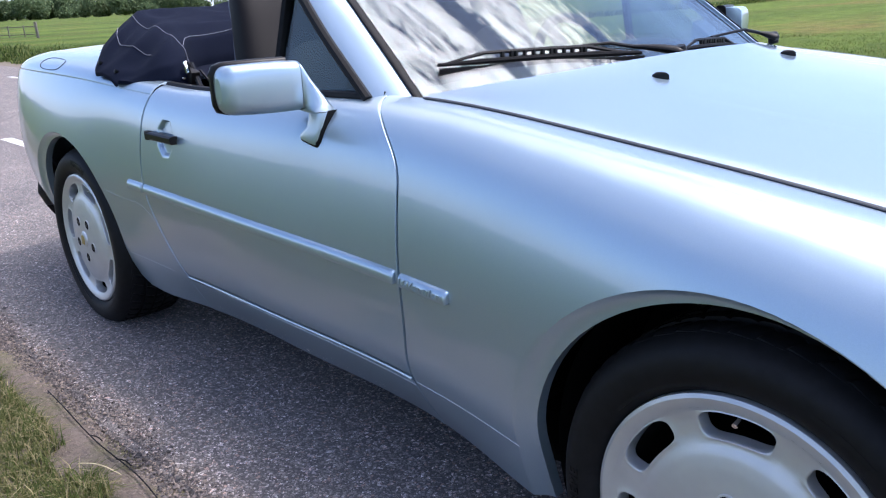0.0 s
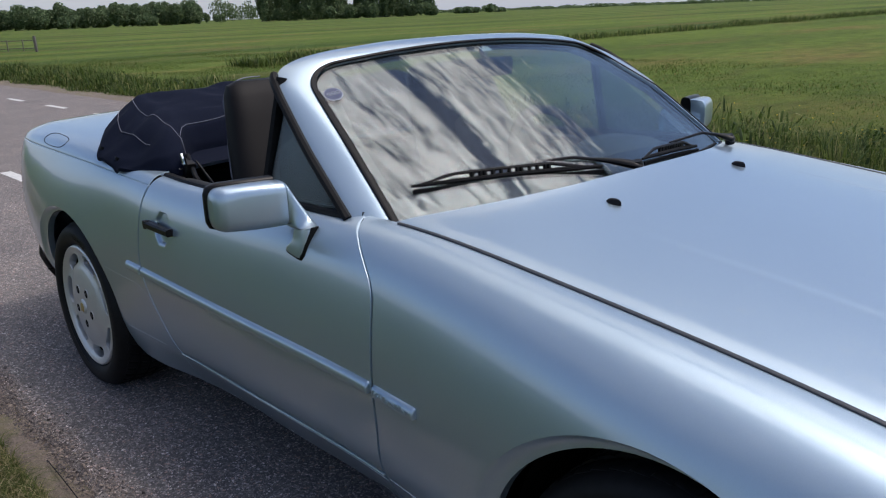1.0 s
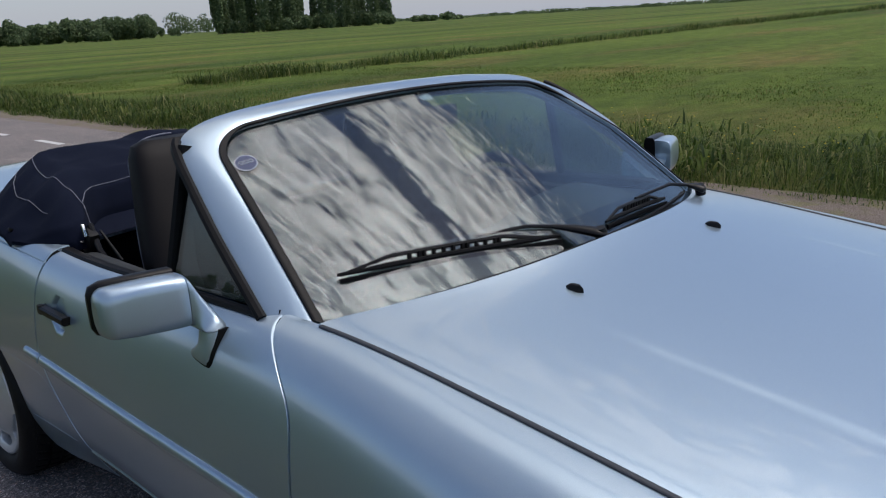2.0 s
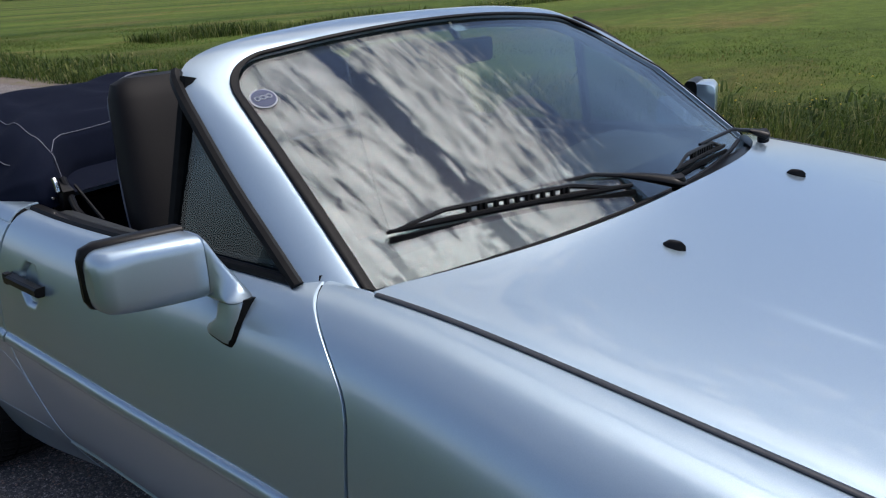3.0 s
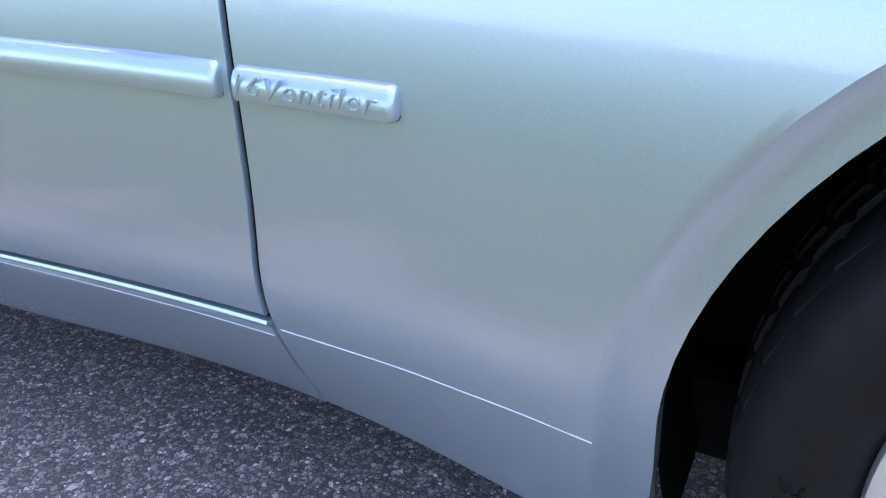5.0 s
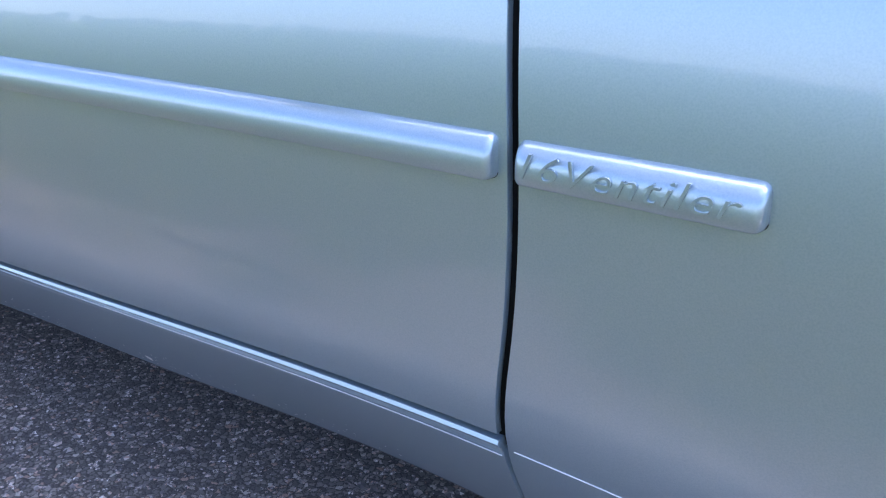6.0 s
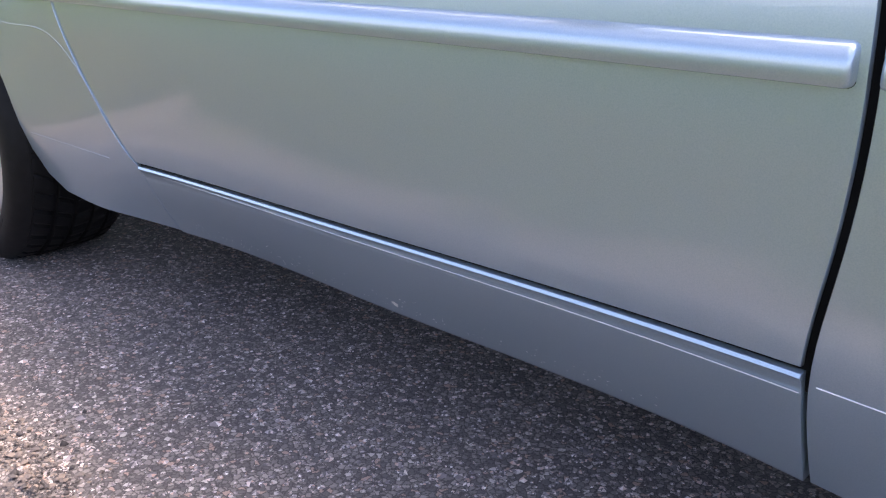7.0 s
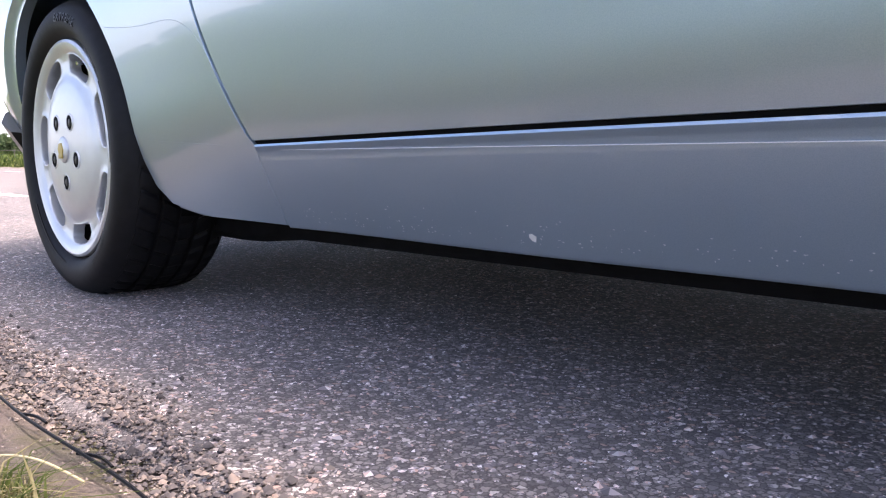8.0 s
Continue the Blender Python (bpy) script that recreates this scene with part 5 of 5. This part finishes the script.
# ---- grass ----
def blades(x, y, z, height, width, bend, droop=.35):
    """Tapered grass blades of two bends, joined into one mesh."""
    n = len(x)
    a = rng.uniform(0, 2 * np.pi, n)
    d = np.stack([np.cos(a), np.sin(a), 0 * a], -1)
    s = np.stack([-np.sin(a), np.cos(a), 0 * a], -1)
    root = np.stack([x, y, z], -1)
    up = np.array([0, 0, 1.0])
    b = (bend * height)[:, None]
    h = height[:, None]
    p1 = root + up * h * .5 + d * b * .25
    p2 = root + up * h * (1 - droop * bend[:, None]) + d * b
    w = width[:, None]
    v = np.stack([root - s * w, root + s * w, p1 + s * w * .75, p1 - s * w * .75, p2], 1)
    i = 5 * np.arange(n)
    quads = np.stack([i, i + 1, i + 2, i + 3], 1).tolist()
    tris = np.stack([i + 3, i + 2, i + 4], 1).tolist()
    return v.reshape(-1, 3), quads + tris


def leaf_material(name, stops):
    """Thin leaves that let part of the light through."""
    m = island_material(name, stops, .65)
    b = surface(m)
    b.inputs["Specular IOR Level"].default_value = .2
    through_light = mnode(m, "ShaderNodeBsdfTranslucent")
    mix = mnode(m, "ShaderNodeMixShader", Fac=.45)
    link(m, b.inputs["Base Color"].links[0].from_socket, through_light.inputs["Color"])
    link(m, b.outputs["BSDF"], mix.inputs[1])
    link(m, through_light.outputs["BSDF"], mix.inputs[2])
    link(m, mix.outputs["Shader"], m.node_tree.nodes["Material Output"].inputs["Surface"])
    return m


TALL = leaf_material("tall_grass", ((0, (.020, .042, .010)), (.35, (.050, .086, .017)), (.7, (.095, .142, .029)), (.90, (.150, .172, .048)), (1.0, (.30, .28, .13))))
SHORT = leaf_material("meadow_grass", ((0, (.048, .088, .014)), (.5, (.084, .136, .024)), (.8, (.125, .165, .040)), (1.0, (.23, .175, .075))))
DRY = leaf_material("dry_grass", ((0, (.045, .075, .015)), (.40, (.095, .120, .032)), (.70, (.20, .185, .080)), (1.0, (.42, .36, .21))))


def stuff(name, geo, mat, label, category):
    return tagged(part(name, geo, mat, None, "", 180), label, category, kind="stuff")


def wander(x, y, fx, fy, seed):
    return np.array([noise.noise(Vector((p * fx, q * fy, seed))) for p, q in zip(x, y)])


n = 120000
tx = 8.0 - 50 * rng.random(n) ** 1.45
ty = 4.2 + 2.6 * rng.random(n) ** .9
ty = ty + .35 * wander(tx, ty, .8, .0, 2.0)
lush = wander(tx, ty, .7, 1.3, 9.0) + .6 * wander(tx, ty, 2.6, 3.0, 4.0)
tall_h = (.10 + .30 * rng.random(n) ** 2.0) * np.clip(1.0 + 1.3 * lush, .30, 2.3) * np.clip((ty - 3.95) / .8, .30, 1) * np.clip((7.1 - ty) / 1.5, .15, 1)
stuff("tall_grass", blades(tx, ty, ground_z(tx, ty), tall_h, rng.uniform(.0012, .0042, n) * (1 + np.clip(-tx / 12, 0, 2.2)), rng.uniform(.35, 1.6, n), .45), TALL, "tall rough grass and weeds along the far roadside", "tall grass")
# broad-leaved weeds among the tall grass
n = 16000
wx, wy = 7.0 - 30 * rng.random(n) ** 1.3, 4.35 + 1.9 * rng.random(n)
keep = wander(wx, wy, .9, 1.2, 13.0) > .10
wx, wy = wx[keep], wy[keep]
stuff("roadside_weeds", blades(wx, wy, ground_z(wx, wy) + rng.uniform(0, .22, len(wx)), rng.uniform(.06, .22, len(wx)), rng.uniform(.006, .016, len(wx)), rng.uniform(.5, 1.8, len(wx)), .5), TALL, "broad-leaved green weeds among the roadside grass", "weeds")
n = 130000
mx, my = 14 - 48 * rng.random(n) ** 1.1, 6.0 + 11 * rng.random(n) ** 1.4
stuff("meadow_grass", blades(mx, my, ground_z(mx, my) - .01, rng.uniform(.02, .07, n) * np.clip(1 + 1.2 * wander(mx, my, .5, .5, 5.0), .4, 2), rng.uniform(.0025, .006, n) * (1 + (my - 6) / 14), rng.uniform(.4, 1.5, n)), SHORT, "short mown meadow grass with dry patches", "grass")
n = 30000
my = 11 + 100 * rng.random(n) ** 1.3
mx = -22.0 + .6 * wander(my, 0 * my, .25, 0, 3.0) + rng.normal(0, .5, n) * (1 + .5 * wander(my, 0 * my, .6, 0, 8.0)) - .05 * (my - 11)
stuff("ditch_grass", blades(mx, my, ground_z(mx, my) - .05, rng.uniform(.12, .55, n) * np.clip(1 + 1.1 * wander(mx, my, .4, .5, 1.0), .3, 2), rng.uniform(.006, .016, n), rng.uniform(.3, 1.5, n), .5), TALL, "line of taller dark grass along a field ditch", "tall grass")
n = 150000
vx = rng.normal(-1.8, 2.8, n)
vy = -1.205 - rng.exponential(.55, n)
keep = np.array([noise.noise(Vector((q * 3.2, w * 3.2, 6))) for q, w in zip(vx, vy)]) > .12 - 5.0 * np.clip((-1.215 - vy), 0, 1)
vx, vy = vx[keep], vy[keep]
stuff("dry_grass", blades(vx, vy, ground_z(vx, vy) + .006, .015 + .055 * rng.random(len(vx)) ** 1.6, rng.uniform(.0008, .002, len(vx)), rng.uniform(.3, 1.9, len(vx))), DRY, "short dry yellowish grass on the verge", "grass")
n = 260
fx, fy = rng.uniform(-10, 4, n), rng.uniform(4.4, 6.0, n)
flowers = pebbles(fx, fy, ground_z(fx, fy) + rng.uniform(.15, .42, n), rng.uniform(.006, .012, n), rng.uniform(.4, .7, n))
stuff("wild_flowers", flowers, material("yellow_petals", (.55, .42, .04), .7), "small yellow wild flowers in the tall grass", "flowers")

# thin dark wire lying on the verge
wire = curve_points([(-1.93, -1.135, .012), (-1.76, -1.141, .016), (-1.60, -1.146, .014), (-1.44, -1.146, .017), (-1.30, -1.138, .014), (-1.12, -1.15, .014)], 60)
wire_ob = part("wire", join(tube(wire, .0018, 6), tube(curve_points([(-1.57, -1.146, .013), (-1.55, -1.138, .014), (-1.52, -1.134, .012)], 8), .0016, 6), tube(curve_points([(-1.40, -1.144, .014), (-1.375, -1.132, .014), (-1.35, -1.130, .011)], 8), .0016, 6)), BLACK_RUBBER)
tagged(wire_ob, "thin dark wire lying on the sandy verge", "wire")
straw = part("straw_stalk", tube(curve_points([(-1.44, -1.22, .02), (-1.38, -1.19, .028), (-1.32, -1.165, .016)], 16), .0012, 6), material("straw", (.5, .44, .26), .7))
tagged(straw, "pale dry straw stalk on the verge", "straw")


# ---- trees along the horizon ----
def bearing(angle, far):
    return -far * math.sin(radians(angle)), far * math.cos(radians(angle))


def crowns(spots, leaf):
    """Crowns of many small leaf clumps: rows of x, y, height, half width, foot of crown, clumps."""
    verts, faces, trunks = [], [], []
    for x, y, h, w, foot, count in spots:
        lump = rng.uniform(-1, 1, (6, 3))
        d = rng.normal(0, 1, (count, 3))
        d /= np.linalg.norm(d, axis=1, keepdims=True)
        r = rng.uniform(.55, 1.0, count) * (.8 + .28 * (d @ lump.T).max(1))
        c = np.array((x, y, foot + (h - foot) * .5)) + d * r[:, None] * np.array((w, w, (h - foot) * .5))
        u, q = rng.normal(0, 1, (count, 3)), rng.normal(0, 1, (count, 3))
        u /= np.linalg.norm(u, axis=1, keepdims=True)
        q -= u * (q * u).sum(1, keepdims=True)
        q /= np.linalg.norm(q, axis=1, keepdims=True)
        s = leaf * rng.uniform(.5, 1.3, (count, 1))
        b = len(faces) * 4
        verts.append(np.stack([c + u * s, c + q * s * .8, c - u * s * .9, c - q * s * .7], 1).reshape(-1, 3))
        faces += [(b + 4 * k, b + 4 * k + 1, b + 4 * k + 2, b + 4 * k + 3) for k in range(count)]
        trunks.append(tube(np.array([(x, y, -.2), (x + .1, y, foot * .6), (x, y, foot + (h - foot) * .6)]), np.array([.02 * h, .016 * h, .004 * h]), 6))
    return (np.concatenate(verts), faces), join(*trunks)


LEAVES = leaf_material("tree_leaves", ((0, (.072, .116, .056)), (.4, (.115, .168, .080)), (.75, (.155, .214, .104)), (1.0, (.200, .250, .130))))
BARK = plain_material("bark", (.09, .075, .06), .9, 3.0, .4)


def woods(spots, leaf, label):
    c, t = crowns(spots, leaf)
    ob = stuff("woods", c, LEAVES, label, "trees")
    part("trunks", t, BARK, ob)


def row(a0, a1, far, count, h0, h1, w, foot, clumps):
    out = []
    for k in range(count):
        a = a0 + (a1 - a0) * (k + rng.uniform(.1, .9)) / count
        d = far * rng.uniform(.96, 1.06)
        out.append((*bearing(a, d), rng.uniform(h0, h1), w * rng.uniform(.75, 1.3), foot, clumps))
    return out


woods(row(84, 63.2, 350, 60, 6.5, 9.5, 3.2, .6, 1300) + row(84, 63.2, 346, 45, 3.0, 5.5, 2.6, .0, 700), .46, "band of broadleaved trees on the horizon")
woods(row(59.6, 53.6, 345, 26, 15, 19, 1.5, .8, 1300) + row(53.2, 47.9, 345, 17, 14, 18, 1.5, .8, 1200) + row(59.4, 47.6, 340, 34, 3.0, 6.5, 2.6, .0, 760), .44, "row of tall dark poplars across the meadow")
woods(row(62.2, 59.4, 520, 9, 9, 14, 4.5, .5, 260) + row(63.0, 61.8, 330, 3, 3, 5, 1.6, .4, 120), .6, "distant pale tree group on the horizon")
woods(row(47.4, 20, 900, 60, 1.5, 4, 9.0, .0, 150) + row(46.5, 43, 480, 5, 2.0, 4.5, 4.0, .0, 240), 1.0, "scattered low bushes on the horizon")

woods(row(172, 96, 420, 90, 5, 10, 4.0, .0, 260), .6, "low band of trees on the horizon behind the near verge")

# ---- field fence ----
fence = new("field_fence")
fence.location = (-51.0, 12.5, -.12)
fence.rotation_euler = (0, 0, radians(46))
tagged(fence, "weathered wooden post-and-rail fence in the meadow", "fence")
GATE_WOOD = plain_material("weathered_wood", (.13, .115, .10), .9, 20, .3)
for x in (-4.8, -1.6, 1.6):
    part("fence_post", box(.13, .13, .95, (x, 0, .44), .02, pose(0, 0, 0, 0, 2.0 * math.sin(x * 3))), GATE_WOOD, fence)
for x in (-3.2, 0):
    for z in (.24, .66):
        part("fence_rail", box(3.1, .03, .045, (x, 0, z), .008), GATE_WOOD, fence)
for x in (-3.8, -2.7, -.9, 0, .9):
    part("fence_stake", box(.05, .05, .66, (x, -.04, .42), .01), GATE_WOOD, fence)
